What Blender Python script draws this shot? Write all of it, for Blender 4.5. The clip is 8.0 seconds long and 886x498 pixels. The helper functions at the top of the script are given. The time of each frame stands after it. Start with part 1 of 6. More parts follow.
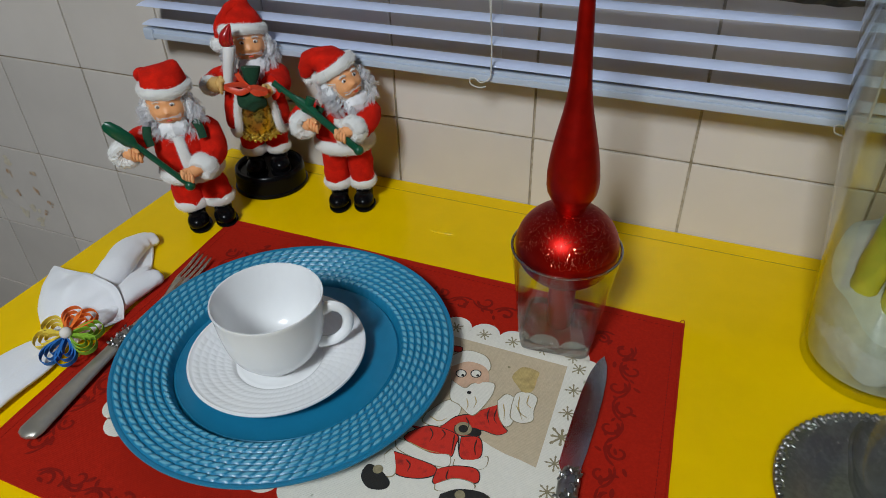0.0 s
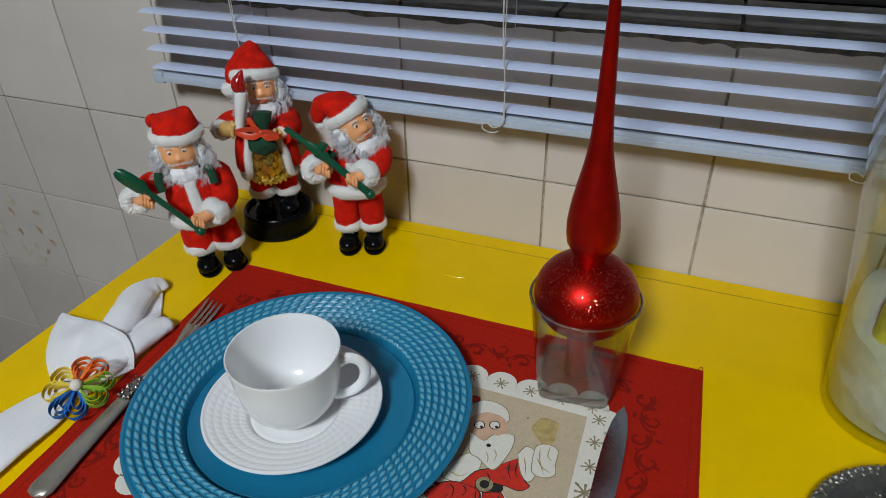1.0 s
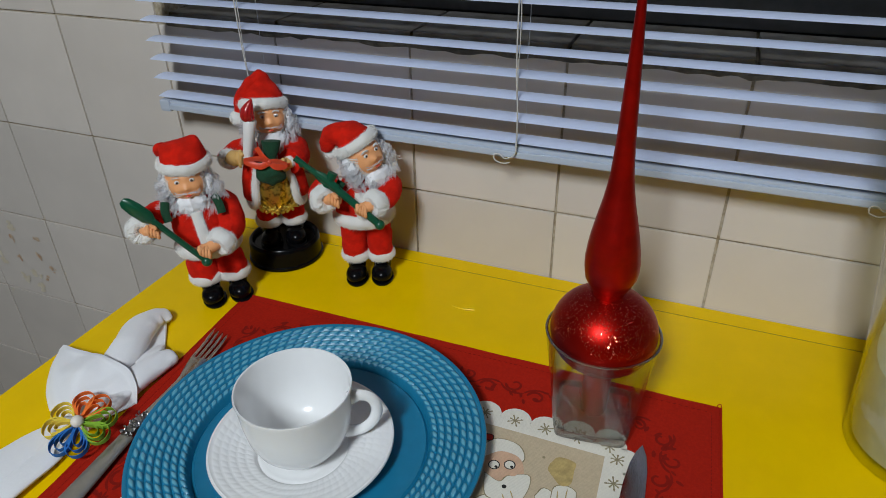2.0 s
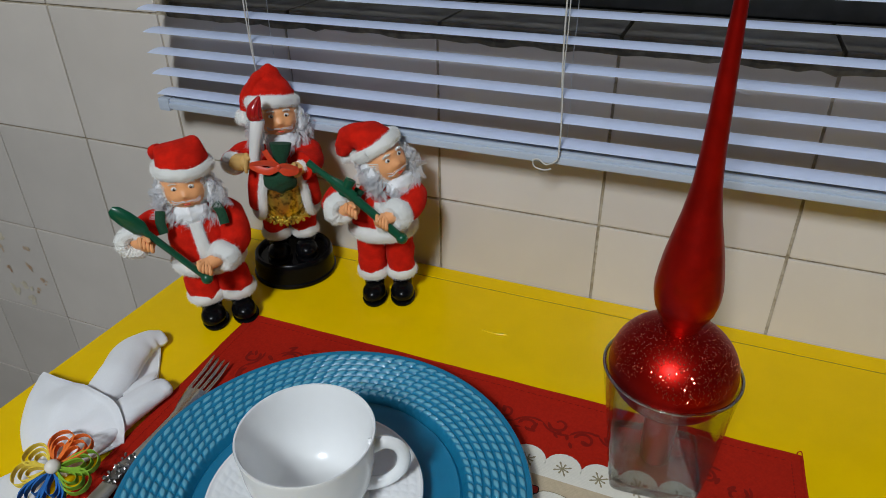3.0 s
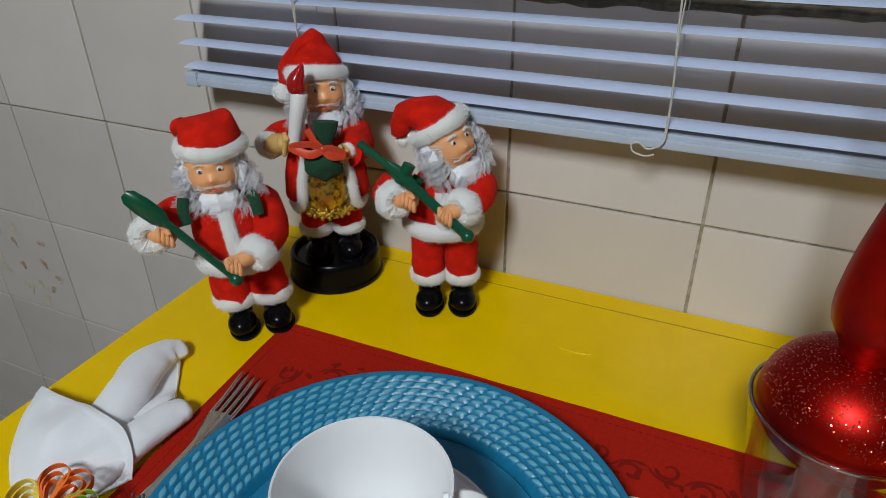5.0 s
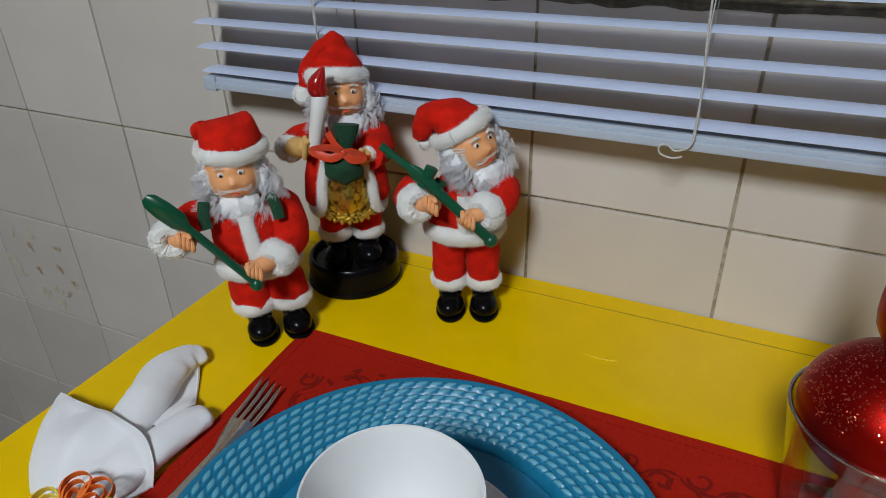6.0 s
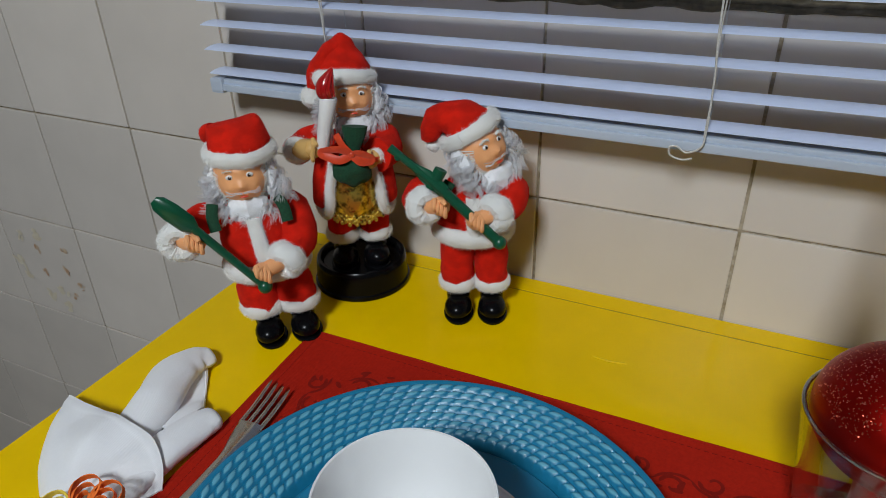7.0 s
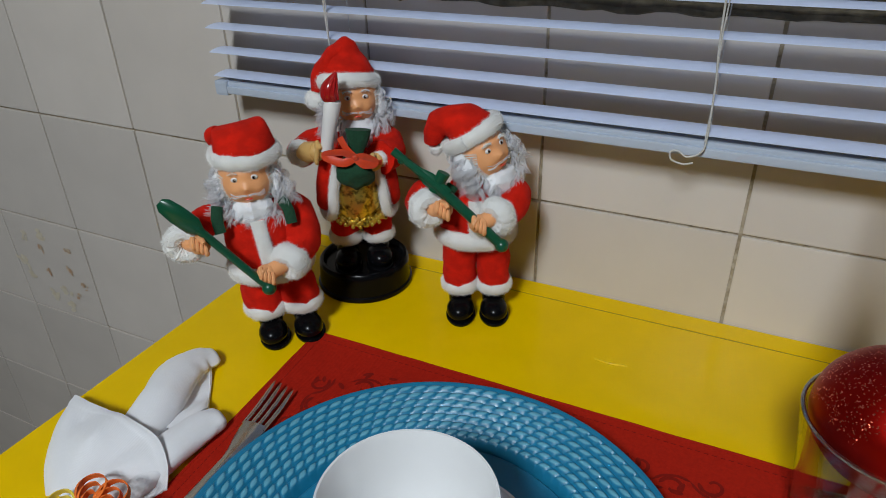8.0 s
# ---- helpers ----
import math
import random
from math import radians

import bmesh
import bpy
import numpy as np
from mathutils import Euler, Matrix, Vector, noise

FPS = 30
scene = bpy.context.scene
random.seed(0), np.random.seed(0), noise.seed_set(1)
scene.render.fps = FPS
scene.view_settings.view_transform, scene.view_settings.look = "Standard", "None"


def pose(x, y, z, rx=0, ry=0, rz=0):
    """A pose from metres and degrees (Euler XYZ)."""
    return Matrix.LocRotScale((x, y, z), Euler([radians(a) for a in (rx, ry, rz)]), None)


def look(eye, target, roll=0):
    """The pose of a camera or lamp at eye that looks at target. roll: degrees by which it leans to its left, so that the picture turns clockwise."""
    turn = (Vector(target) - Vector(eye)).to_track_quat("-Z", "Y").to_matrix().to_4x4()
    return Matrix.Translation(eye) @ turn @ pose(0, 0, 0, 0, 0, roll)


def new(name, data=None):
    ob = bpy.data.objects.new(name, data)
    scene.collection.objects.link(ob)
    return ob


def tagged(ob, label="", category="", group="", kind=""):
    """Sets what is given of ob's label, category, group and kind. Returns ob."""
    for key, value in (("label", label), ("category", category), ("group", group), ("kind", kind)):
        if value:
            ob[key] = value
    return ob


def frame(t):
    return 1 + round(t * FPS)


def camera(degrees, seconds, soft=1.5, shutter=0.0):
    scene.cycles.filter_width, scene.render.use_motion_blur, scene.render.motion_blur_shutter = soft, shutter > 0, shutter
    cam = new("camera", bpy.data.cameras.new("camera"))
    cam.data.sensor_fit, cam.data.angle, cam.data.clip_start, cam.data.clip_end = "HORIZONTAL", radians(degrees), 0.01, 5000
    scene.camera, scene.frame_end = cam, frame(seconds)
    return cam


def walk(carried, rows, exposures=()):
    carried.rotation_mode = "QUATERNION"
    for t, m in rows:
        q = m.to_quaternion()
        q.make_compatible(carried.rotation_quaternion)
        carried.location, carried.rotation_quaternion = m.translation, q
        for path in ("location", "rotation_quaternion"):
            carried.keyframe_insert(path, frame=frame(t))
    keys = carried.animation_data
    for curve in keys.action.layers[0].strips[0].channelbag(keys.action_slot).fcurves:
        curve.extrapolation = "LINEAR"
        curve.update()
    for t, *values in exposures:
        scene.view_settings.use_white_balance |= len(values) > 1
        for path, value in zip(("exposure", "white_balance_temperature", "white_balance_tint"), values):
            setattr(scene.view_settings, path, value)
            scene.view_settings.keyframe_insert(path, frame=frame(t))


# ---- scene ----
cam = camera(67.0, 8.0, soft=0.9)
PATH = [
    (0, (0.31, -0.597, 1.128), (-0.341, 0.897, -0.032), -1.7),
    (0.5, (0.298, -0.593, 1.132), (-0.352, 0.922, 0.0), -1.3),
    (1, (0.289, -0.591, 1.141), (-0.361, 0.949, 0.044), -1.6),
    (1.5, (0.284, -0.594, 1.145), (-0.367, 0.971, 0.084), -1.4),
    (3, (0.227, -0.532, 1.11), (-0.444, 1.057, 0.097), -0.9),
    (3.5, (0.2, -0.506, 1.087), (-0.493, 1.077, 0.08), -1.1),
    (4, (0.187, -0.487, 1.076), (-0.537, 1.081, 0.069), -1.2),
    (4.5, (0.174, -0.477, 1.066), (-0.553, 1.093, 0.064), -0.9),
    (6, (0.152, -0.473, 1.055), (-0.612, 1.095, 0.075), -1.4),
    (6.5, (0.15, -0.472, 1.055), (-0.619, 1.095, 0.078), -1.6),
    (7, (0.148, -0.473, 1.055), (-0.626, 1.092, 0.078), -1.6),
    (7.5, (0.147, -0.474, 1.056), (-0.627, 1.09, 0.079), -1.5),
    (8, (0.148, -0.476, 1.058), (-0.628, 1.089, 0.083), -1.4),
]
walk(cam, [(t, look(eye, target, roll)) for t, eye, target, roll in PATH])

# ---- light: a night kitchen, one ceiling lamp behind the viewer ----
world = bpy.data.worlds.new("night")
scene.world = world
world.use_nodes = True
world.node_tree.nodes["Background"].inputs[0].default_value = (0.02, 0.025, 0.04, 1)
world.node_tree.nodes["Background"].inputs[1].default_value = 0.3
LAMP = (0.13, -1.66, 2.20)
lamp_data = bpy.data.lights.new("ceiling_lamp_light", "AREA")
lamp_data.shape, lamp_data.size, lamp_data.size_y = "RECTANGLE", 0.30, 0.46
lamp_data.energy = 35.0
lamp_data.color = (0.85, 0.935, 1.0)
lamp_ob = new("ceiling_lamp_light", lamp_data)
lamp_ob.matrix_world = look(LAMP, (0.1, -0.3, 0.78))
scene.view_settings.exposure = 0.0


# ---- materials ----
def material(name, colour, rough=0.5, metal=0.0, grain=60.0, vary=0.12, big=4.0, bump=0.15, coat=0.0, sheen=0.0,
             second=None, spread=(0.42, 0.62), depth=0.001, rough_vary=0.08, spec=0.5):
    """A surface with grain at two scales: colour, gloss and fine relief."""
    m = bpy.data.materials.new(name)
    m.use_nodes = True
    n, l = m.node_tree.nodes, m.node_tree.links
    p = n["Principled BSDF"]
    p.inputs["Metallic"].default_value = metal
    p.inputs["Specular IOR Level"].default_value = spec
    p.inputs["Coat Weight"].default_value = coat
    p.inputs["Coat Roughness"].default_value = 0.08
    p.inputs["Sheen Weight"].default_value = sheen
    p.inputs["Sheen Roughness"].default_value = 0.5
    tc = n.new("ShaderNodeTexCoord")
    fine, wide = n.new("ShaderNodeTexNoise"), n.new("ShaderNodeTexNoise")
    fine.inputs["Scale"].default_value, fine.inputs["Detail"].default_value = grain, 4
    wide.inputs["Scale"].default_value, wide.inputs["Detail"].default_value = big, 5
    l.new(tc.outputs["Object"], fine.inputs["Vector"])
    l.new(tc.outputs["Object"], wide.inputs["Vector"])
    both = n.new("ShaderNodeMath")
    both.operation = "ADD"
    l.new(fine.outputs["Fac"], both.inputs[0])
    l.new(wide.outputs["Fac"], both.inputs[1])
    half = n.new("ShaderNodeMath")
    half.operation, half.inputs[1].default_value = "MULTIPLY", 0.5
    l.new(both.outputs[0], half.inputs[0])
    ramp = n.new("ShaderNodeValToRGB")
    other = second or tuple(c * (1 - vary) for c in colour)
    ramp.color_ramp.elements[0].color, ramp.color_ramp.elements[1].color = (*other, 1), (*colour, 1)
    ramp.color_ramp.elements[0].position, ramp.color_ramp.elements[1].position = spread
    l.new(half.outputs[0], ramp.inputs["Fac"])
    l.new(ramp.outputs["Color"], p.inputs["Base Color"])
    rr = n.new("ShaderNodeMapRange")
    rr.inputs["To Min"].default_value, rr.inputs["To Max"].default_value = max(0.02, rough - rough_vary), min(1, rough + rough_vary)
    l.new(wide.outputs["Fac"], rr.inputs["Value"])
    l.new(rr.outputs["Result"], p.inputs["Roughness"])
    if bump:
        b = n.new("ShaderNodeBump")
        b.inputs["Strength"].default_value, b.inputs["Distance"].default_value = bump, depth
        l.new(fine.outputs["Fac"], b.inputs["Height"])
        l.new(b.outputs["Normal"], p.inputs["Normal"])
    return m


def weave(m, threads, strength=0.25):
    """Adds a woven relief to a cloth."""
    n, l = m.node_tree.nodes, m.node_tree.links
    tc = n.new("ShaderNodeTexCoord")
    waves = []
    for axis in ("X", "Y"):
        w = n.new("ShaderNodeTexWave")
        w.bands_direction = axis
        w.inputs["Scale"].default_value, w.inputs["Distortion"].default_value = threads, 0.6
        l.new(tc.outputs["Object"], w.inputs["Vector"])
        waves.append(w)
    mul = n.new("ShaderNodeMath")
    mul.operation = "MULTIPLY"
    l.new(waves[0].outputs["Fac"], mul.inputs[0])
    l.new(waves[1].outputs["Fac"], mul.inputs[1])
    b = n.new("ShaderNodeBump")
    b.inputs["Strength"].default_value, b.inputs["Distance"].default_value = strength, 0.0004
    l.new(mul.outputs[0], b.inputs["Height"])
    l.new(b.outputs["Normal"], n["Principled BSDF"].inputs["Normal"])
    return m


def glass(name, tint=(1, 1, 1), bend=0.0, gloss=0.85):
    """Glass: clear, with a share of bent light where it is thick, and gloss that grows at grazing angles."""
    m = bpy.data.materials.new(name)
    m.use_nodes = True
    n, l = m.node_tree.nodes, m.node_tree.links
    n.remove(n["Principled BSDF"])
    clear, bent, shine = n.new("ShaderNodeBsdfTransparent"), n.new("ShaderNodeBsdfGlass"), n.new("ShaderNodeBsdfGlossy")
    body, whole, fres = n.new("ShaderNodeMixShader"), n.new("ShaderNodeMixShader"), n.new("ShaderNodeLayerWeight")
    power, scale = n.new("ShaderNodeMath"), n.new("ShaderNodeMath")
    for s in (clear, bent):
        s.inputs["Color"].default_value = (*tint, 1)
    bent.inputs["Roughness"].default_value, bent.inputs["IOR"].default_value = 0.0, 1.48
    shine.inputs["Roughness"].default_value = 0.02
    fres.inputs["Blend"].default_value = 0.5
    power.operation, power.inputs[1].default_value = "POWER", 3.0
    scale.operation, scale.inputs[1].default_value, scale.inputs[2].default_value = "MULTIPLY_ADD", gloss, 0.035
    body.inputs["Fac"].default_value = bend
    l.new(clear.outputs[0], body.inputs[1])
    l.new(bent.outputs[0], body.inputs[2])
    l.new(fres.outputs["Facing"], power.inputs[0])
    l.new(power.outputs[0], scale.inputs[0])
    l.new(scale.outputs[0], whole.inputs["Fac"])
    l.new(body.outputs[0], whole.inputs[1])
    l.new(shine.outputs[0], whole.inputs[2])
    l.new(whole.outputs[0], n["Material Output"].inputs["Surface"])
    return m


def see_through(m, share):
    """Lets a share of the light pass straight through fine hair."""
    n, l = m.node_tree.nodes, m.node_tree.links
    clear, both = n.new("ShaderNodeBsdfTransparent"), n.new("ShaderNodeMixShader")
    soft, lit = n.new("ShaderNodeBsdfTranslucent"), n.new("ShaderNodeMixShader")
    soft.inputs["Color"].default_value = (0.95, 0.95, 0.97, 1)
    lit.inputs["Fac"].default_value = 0.40
    both.inputs["Fac"].default_value = 1 - share
    l.new(n["Principled BSDF"].outputs[0], lit.inputs[1])
    l.new(soft.outputs[0], lit.inputs[2])
    l.new(clear.outputs[0], both.inputs[1])
    l.new(lit.outputs[0], both.inputs[2])
    l.new(both.outputs[0], n["Material Output"].inputs["Surface"])
    return m


def tile_material():
    """Cream glazed tile; each tile a little different, with faint mottling."""
    m = material("cream_glazed_tile", (0.68, 0.618, 0.562), 0.22, grain=14, big=3, vary=0.06, bump=0.06, depth=0.002, rough_vary=0.06)
    n, l = m.node_tree.nodes, m.node_tree.links
    info, hsv = n.new("ShaderNodeObjectInfo"), n.new("ShaderNodeHueSaturation")
    rng = n.new("ShaderNodeMapRange")
    rng.inputs["To Min"].default_value, rng.inputs["To Max"].default_value = 0.94, 1.04
    l.new(info.outputs["Random"], rng.inputs["Value"])
    l.new(rng.outputs["Result"], hsv.inputs["Value"])
    p = n["Principled BSDF"]
    src = p.inputs["Base Color"].links[0].from_socket
    l.new(src, hsv.inputs["Color"])
    l.new(hsv.outputs["Color"], p.inputs["Base Color"])
    return m


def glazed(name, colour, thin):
    """Glaze that breaks thin and pale over raised relief, with gloss painted in, and pools in hollows."""
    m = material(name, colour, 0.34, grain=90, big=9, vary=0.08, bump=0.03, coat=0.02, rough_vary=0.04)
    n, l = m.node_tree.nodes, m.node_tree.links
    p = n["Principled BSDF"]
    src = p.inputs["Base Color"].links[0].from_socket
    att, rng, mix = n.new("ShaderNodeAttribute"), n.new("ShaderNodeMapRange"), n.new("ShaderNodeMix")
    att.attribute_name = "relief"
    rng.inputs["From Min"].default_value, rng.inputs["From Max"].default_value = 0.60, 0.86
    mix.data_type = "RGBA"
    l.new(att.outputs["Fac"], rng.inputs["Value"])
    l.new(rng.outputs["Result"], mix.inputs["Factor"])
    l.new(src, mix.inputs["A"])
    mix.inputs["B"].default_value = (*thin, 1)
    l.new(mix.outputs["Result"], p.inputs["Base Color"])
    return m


def glitter(name, base, flake, above):
    """Red lacquer full of tilted metal flakes."""
    m = bpy.data.materials.new(name)
    m.use_nodes = True
    n, l = m.node_tree.nodes, m.node_tree.links
    p = n["Principled BSDF"]
    tc, vor = n.new("ShaderNodeTexCoord"), n.new("ShaderNodeTexVoronoi")
    vor.inputs["Scale"].default_value = 1700
    l.new(tc.outputs["Object"], vor.inputs["Vector"])
    ramp = n.new("ShaderNodeValToRGB")
    geo = n.new("ShaderNodeNewGeometry")
    sub, mul, add, nor = (n.new("ShaderNodeVectorMath") for _ in range(4))
    sub.operation, mul.operation, add.operation, nor.operation = "SUBTRACT", "SCALE", "ADD", "NORMALIZE"
    sub.inputs[1].default_value = (0.5, 0.5, 0.5)
    sep, few, amount = n.new("ShaderNodeSeparateColor"), n.new("ShaderNodeMath"), n.new("ShaderNodeMapRange")
    few.operation, few.inputs[1].default_value = "GREATER_THAN", 0.90
    amount.inputs["To Min"].default_value, amount.inputs["To Max"].default_value = 0.03, 0.85
    l.new(vor.outputs["Color"], sep.inputs["Color"])
    l.new(sep.outputs["Blue"], few.inputs[0])
    # flakes cling to the upper half, in a ragged patch
    place, patch, cling, shine = n.new("ShaderNodeSeparateXYZ"), n.new("ShaderNodeTexNoise"), n.new("ShaderNodeMath"), n.new("ShaderNodeMapRange")
    ragged, both = n.new("ShaderNodeMath"), n.new("ShaderNodeMath")
    patch.inputs["Scale"].default_value, patch.inputs["Detail"].default_value = 60, 4
    ragged.operation, ragged.inputs[1].default_value = "MULTIPLY_ADD", 0.05
    cling.operation, cling.inputs[1].default_value = "GREATER_THAN", above
    both.operation = "MULTIPLY"
    l.new(tc.outputs["Object"], place.inputs["Vector"])
    l.new(tc.outputs["Object"], patch.inputs["Vector"])
    l.new(patch.outputs["Fac"], ragged.inputs[0])
    l.new(place.outputs["Z"], ragged.inputs[2])
    l.new(ragged.outputs[0], cling.inputs[0])
    l.new(few.outputs[0], both.inputs[0])
    l.new(cling.outputs[0], both.inputs[1])
    few = both
    shine.inputs["To Min"].default_value, shine.inputs["To Max"].default_value = 0.42, 0.14
    l.new(few.outputs[0], shine.inputs["Value"])
    l.new(shine.outputs["Result"], p.inputs["Roughness"])
    l.new(few.outputs[0], amount.inputs["Value"])
    l.new(amount.outputs["Result"], mul.inputs["Scale"])
    l.new(vor.outputs["Color"], sub.inputs[0])
    l.new(sub.outputs[0], mul.inputs[0])
    l.new(geo.outputs["Normal"], add.inputs[0])
    l.new(mul.outputs[0], add.inputs[1])
    l.new(add.outputs[0], nor.inputs[0])
    l.new(nor.outputs[0], p.inputs["Normal"])
    ramp.color_ramp.elements[0].color, ramp.color_ramp.elements[1].color = (*base, 1), (*flake, 1)
    ramp.color_ramp.elements[0].position, ramp.color_ramp.elements[1].position = 0.4, 0.9
    l.new(few.outputs[0], ramp.inputs["Fac"])
    l.new(ramp.outputs["Color"], p.inputs["Base Color"])
    p.inputs["Metallic"].default_value = 0.93
    p.inputs["Coat Weight"].default_value, p.inputs["Coat Roughness"].default_value = 0.08, 0.3
    return m


M_TILE = tile_material()
M_GROUT = material("brown_grey_grout", (0.46, 0.40, 0.31), 0.9, grain=200, second=(0.22, 0.17, 0.10), spread=(0.40, 0.60), big=3.5, bump=0.4)
M_MOULD = material("stained_grout", (0.20, 0.16, 0.10), 0.9, grain=120, vary=0.6, big=14, bump=0.5)
# plaster, ceiling and floor tones are darkened to keep bounce light low
M_PLASTER = material("dark_grey_plaster", (0.16, 0.155, 0.15), 0.8, grain=120, vary=0.05, bump=0.1)
M_CEIL = material("grey_ceiling_paint", (0.30, 0.29, 0.28), 0.85, grain=100, vary=0.04, bump=0.1)
M_FLOOR = material("dark_brown_floor", (0.20, 0.17, 0.13), 0.35, grain=30, vary=0.15, bump=0.05)
M_YELLOW = material("yellow_enamel", (0.91, 0.585, 0.0), 0.22, grain=35, vary=0.05, big=5, bump=0.05, depth=0.0008, coat=0.0, rough_vary=0.05, spec=0.10)
M_YELLOW_GLOSS = material("glossy_yellow_glint", (0.91, 0.60, 0.0), 0.10, grain=35, vary=0.05, big=5, bump=0.02, coat=0.6)
M_JOINT = material("black_brown_gap_shade", (0.07, 0.045, 0.018), 0.9, grain=300, vary=0.6, big=18, bump=0.4)
M_RED = weave(material("red_cotton", (0.45, 0.014, 0.004), 0.9, grain=500, vary=0.2, big=7, spec=0.15), 260)
M_RED_DARK = weave(material("dark_red_print", (0.19, 0.008, 0.004), 0.9, grain=300, vary=0.3, spec=0.15, second=(0.24, 0.009, 0.004)), 260)
M_CREAM = weave(material("cream_print", (0.80, 0.76, 0.66), 0.85, grain=400, vary=0.06, sheen=0.1), 260)
M_BEIGE = weave(material("beige_print", (0.60, 0.48, 0.32), 0.85, grain=400, vary=0.12, sheen=0.1), 260)
M_GOLD_PRINT = weave(material("ochre_print", (0.60, 0.44, 0.17), 0.85, grain=200, vary=0.35), 260)
M_KHAKI_PRINT = weave(material("khaki_print", (0.36, 0.30, 0.17), 0.85, grain=300, vary=0.35), 260)
M_BLACK_PRINT = weave(material("black_print", (0.02, 0.018, 0.015), 0.8, grain=200, vary=0.3), 260)
M_SKIN_PRINT = weave(material("pink_print", (0.70, 0.44, 0.29), 0.85, grain=200, vary=0.15), 260)
M_BRIGHT_PRINT = weave(material("scarlet_print", (0.62, 0.024, 0.010), 0.8, grain=150, second=(0.16, 0.01, 0.008), spread=(0.36, 0.5)), 260)
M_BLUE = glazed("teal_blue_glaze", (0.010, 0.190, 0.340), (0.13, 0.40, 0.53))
M_WHITE = material("white_porcelain", (0.84, 0.84, 0.84), 0.20, grain=60, vary=0.02, bump=0.0, coat=0.3, rough_vary=0.03)
M_BLIND = material("bluish_white_blind_lacquer", (0.66, 0.73, 0.92), 0.35, grain=40, vary=0.05, big=5, bump=0.03)
M_RAIL = material("darker_blue_grey_rail", (0.50, 0.56, 0.66), 0.4, grain=40, vary=0.06, big=5, bump=0.03)
M_CORD = material("white_cord", (0.72, 0.70, 0.66), 0.8, grain=900, vary=0.3, bump=0.5)
M_STEEL = material("worn_steel", (0.58, 0.55, 0.50), 0.20, 1.0, grain=200, vary=0.12, big=30, bump=0.03)
M_SATIN = material("satin_pewter_handle", (0.50, 0.47, 0.41), 0.36, 0.75, grain=160, vary=0.12, big=30, bump=0.08)
M_TARNISH = material("tarnished_silver", (0.40, 0.39, 0.37), 0.32, 1.0, grain=260, vary=0.25, big=60, bump=0.4)
M_LINEN = weave(material("white_linen", (0.88, 0.88, 0.90), 0.9, grain=600, vary=0.03, sheen=0.2), 420, 0.15)
M_GLASS = glass("clear_glass", (0.97, 0.975, 0.97))
M_THICK_GLASS = glass("thick_clear_glass", (0.95, 0.96, 0.95), 0.75, 0.6)
M_RIM_GLASS = glass("bright_glass_edge", (0.90, 0.92, 0.91), 0.8, 1.0)
M_GREENGLASS = glass("greenish_glass", (0.965, 0.98, 0.945))
M_SPIRE = material("red_satin_lacquer", (0.42, 0.005, 0.002), 0.42, 0.72, grain=120, vary=0.25, big=20, bump=0.08, coat=0.06, spec=0.3)
M_GLITTER = glitter("red_glitter", (0.36, 0.004, 0.001), (1.0, 0.20, 0.12), 0.873)
M_STALK = material("yellow_green_bamboo", (0.55, 0.50, 0.05), 0.45, grain=60, second=(0.30, 0.36, 0.03), spread=(0.4, 0.6), big=20)
M_GEL = material("white_pebble_fill", (0.52, 0.54, 0.47), 0.6, grain=120, vary=0.15, big=30, bump=0.4, depth=0.003)
M_FELT = material("red_felt", (0.76, 0.016, 0.005), 0.95, grain=2600, vary=0.35, big=110, bump=0.4, depth=0.0004, sheen=0.02, spec=0.15)
M_FUR = material("white_plush", (0.86, 0.85, 0.82), 1.0, grain=2200, vary=0.08, big=110, bump=0.3, depth=0.0005, sheen=0.1)
M_HAIR = see_through(material("silver_white_hair", (0.93, 0.93, 0.95), 0.35, grain=600, vary=0.04, bump=0.0), 0.50)
M_BEARD = material("white_hair_mass", (0.90, 0.90, 0.92), 0.55, grain=1500, vary=0.10, big=200, bump=0.5, depth=0.0008)
M_VINYL = material("flesh_vinyl", (0.92, 0.42, 0.18), 0.42, grain=60, vary=0.08, big=30, bump=0.05)
M_VINYL_PALE = material("pale_yellow_vinyl", (0.70, 0.42, 0.14), 0.42, grain=60, vary=0.08, big=30, bump=0.05)
M_IRIS = material("dark_brown_paint", (0.06, 0.025, 0.012), 0.3, grain=60, vary=0.2, bump=0.0)
M_BLACK = material("black_plastic", (0.004, 0.004, 0.005), 0.24, spec=0.14, grain=60, vary=0.3, bump=0.05)
M_GREEN = material("green_plastic", (0.004, 0.085, 0.040), 0.3, grain=60, vary=0.15, bump=0.05)
M_GREENFELT = material("dark_green_felt", (0.006, 0.060, 0.024), 0.9, grain=600, vary=0.3, bump=0.5, sheen=0.05)
M_GOLD = material("gold_foil", (0.78, 0.56, 0.10), 0.30, 0.9, grain=300, second=(0.20, 0.13, 0.03), spread=(0.40, 0.52), big=140, bump=0.3)
M_FLAME = material("red_clear_plastic", (0.45, 0.012, 0.012), 0.15, grain=40, vary=0.2, coat=0.5)
M_RIBBON = material("orange_red_satin", (0.72, 0.06, 0.015), 0.32, grain=200, vary=0.15, bump=0.1, sheen=0.3)
M_CANDLE = material("white_plastic", (0.80, 0.78, 0.76), 0.35, grain=60, vary=0.03, bump=0.02)
M_PEARL = material("pearl", (0.82, 0.76, 0.68), 0.18, grain=60, vary=0.05, bump=0.0, coat=0.8)
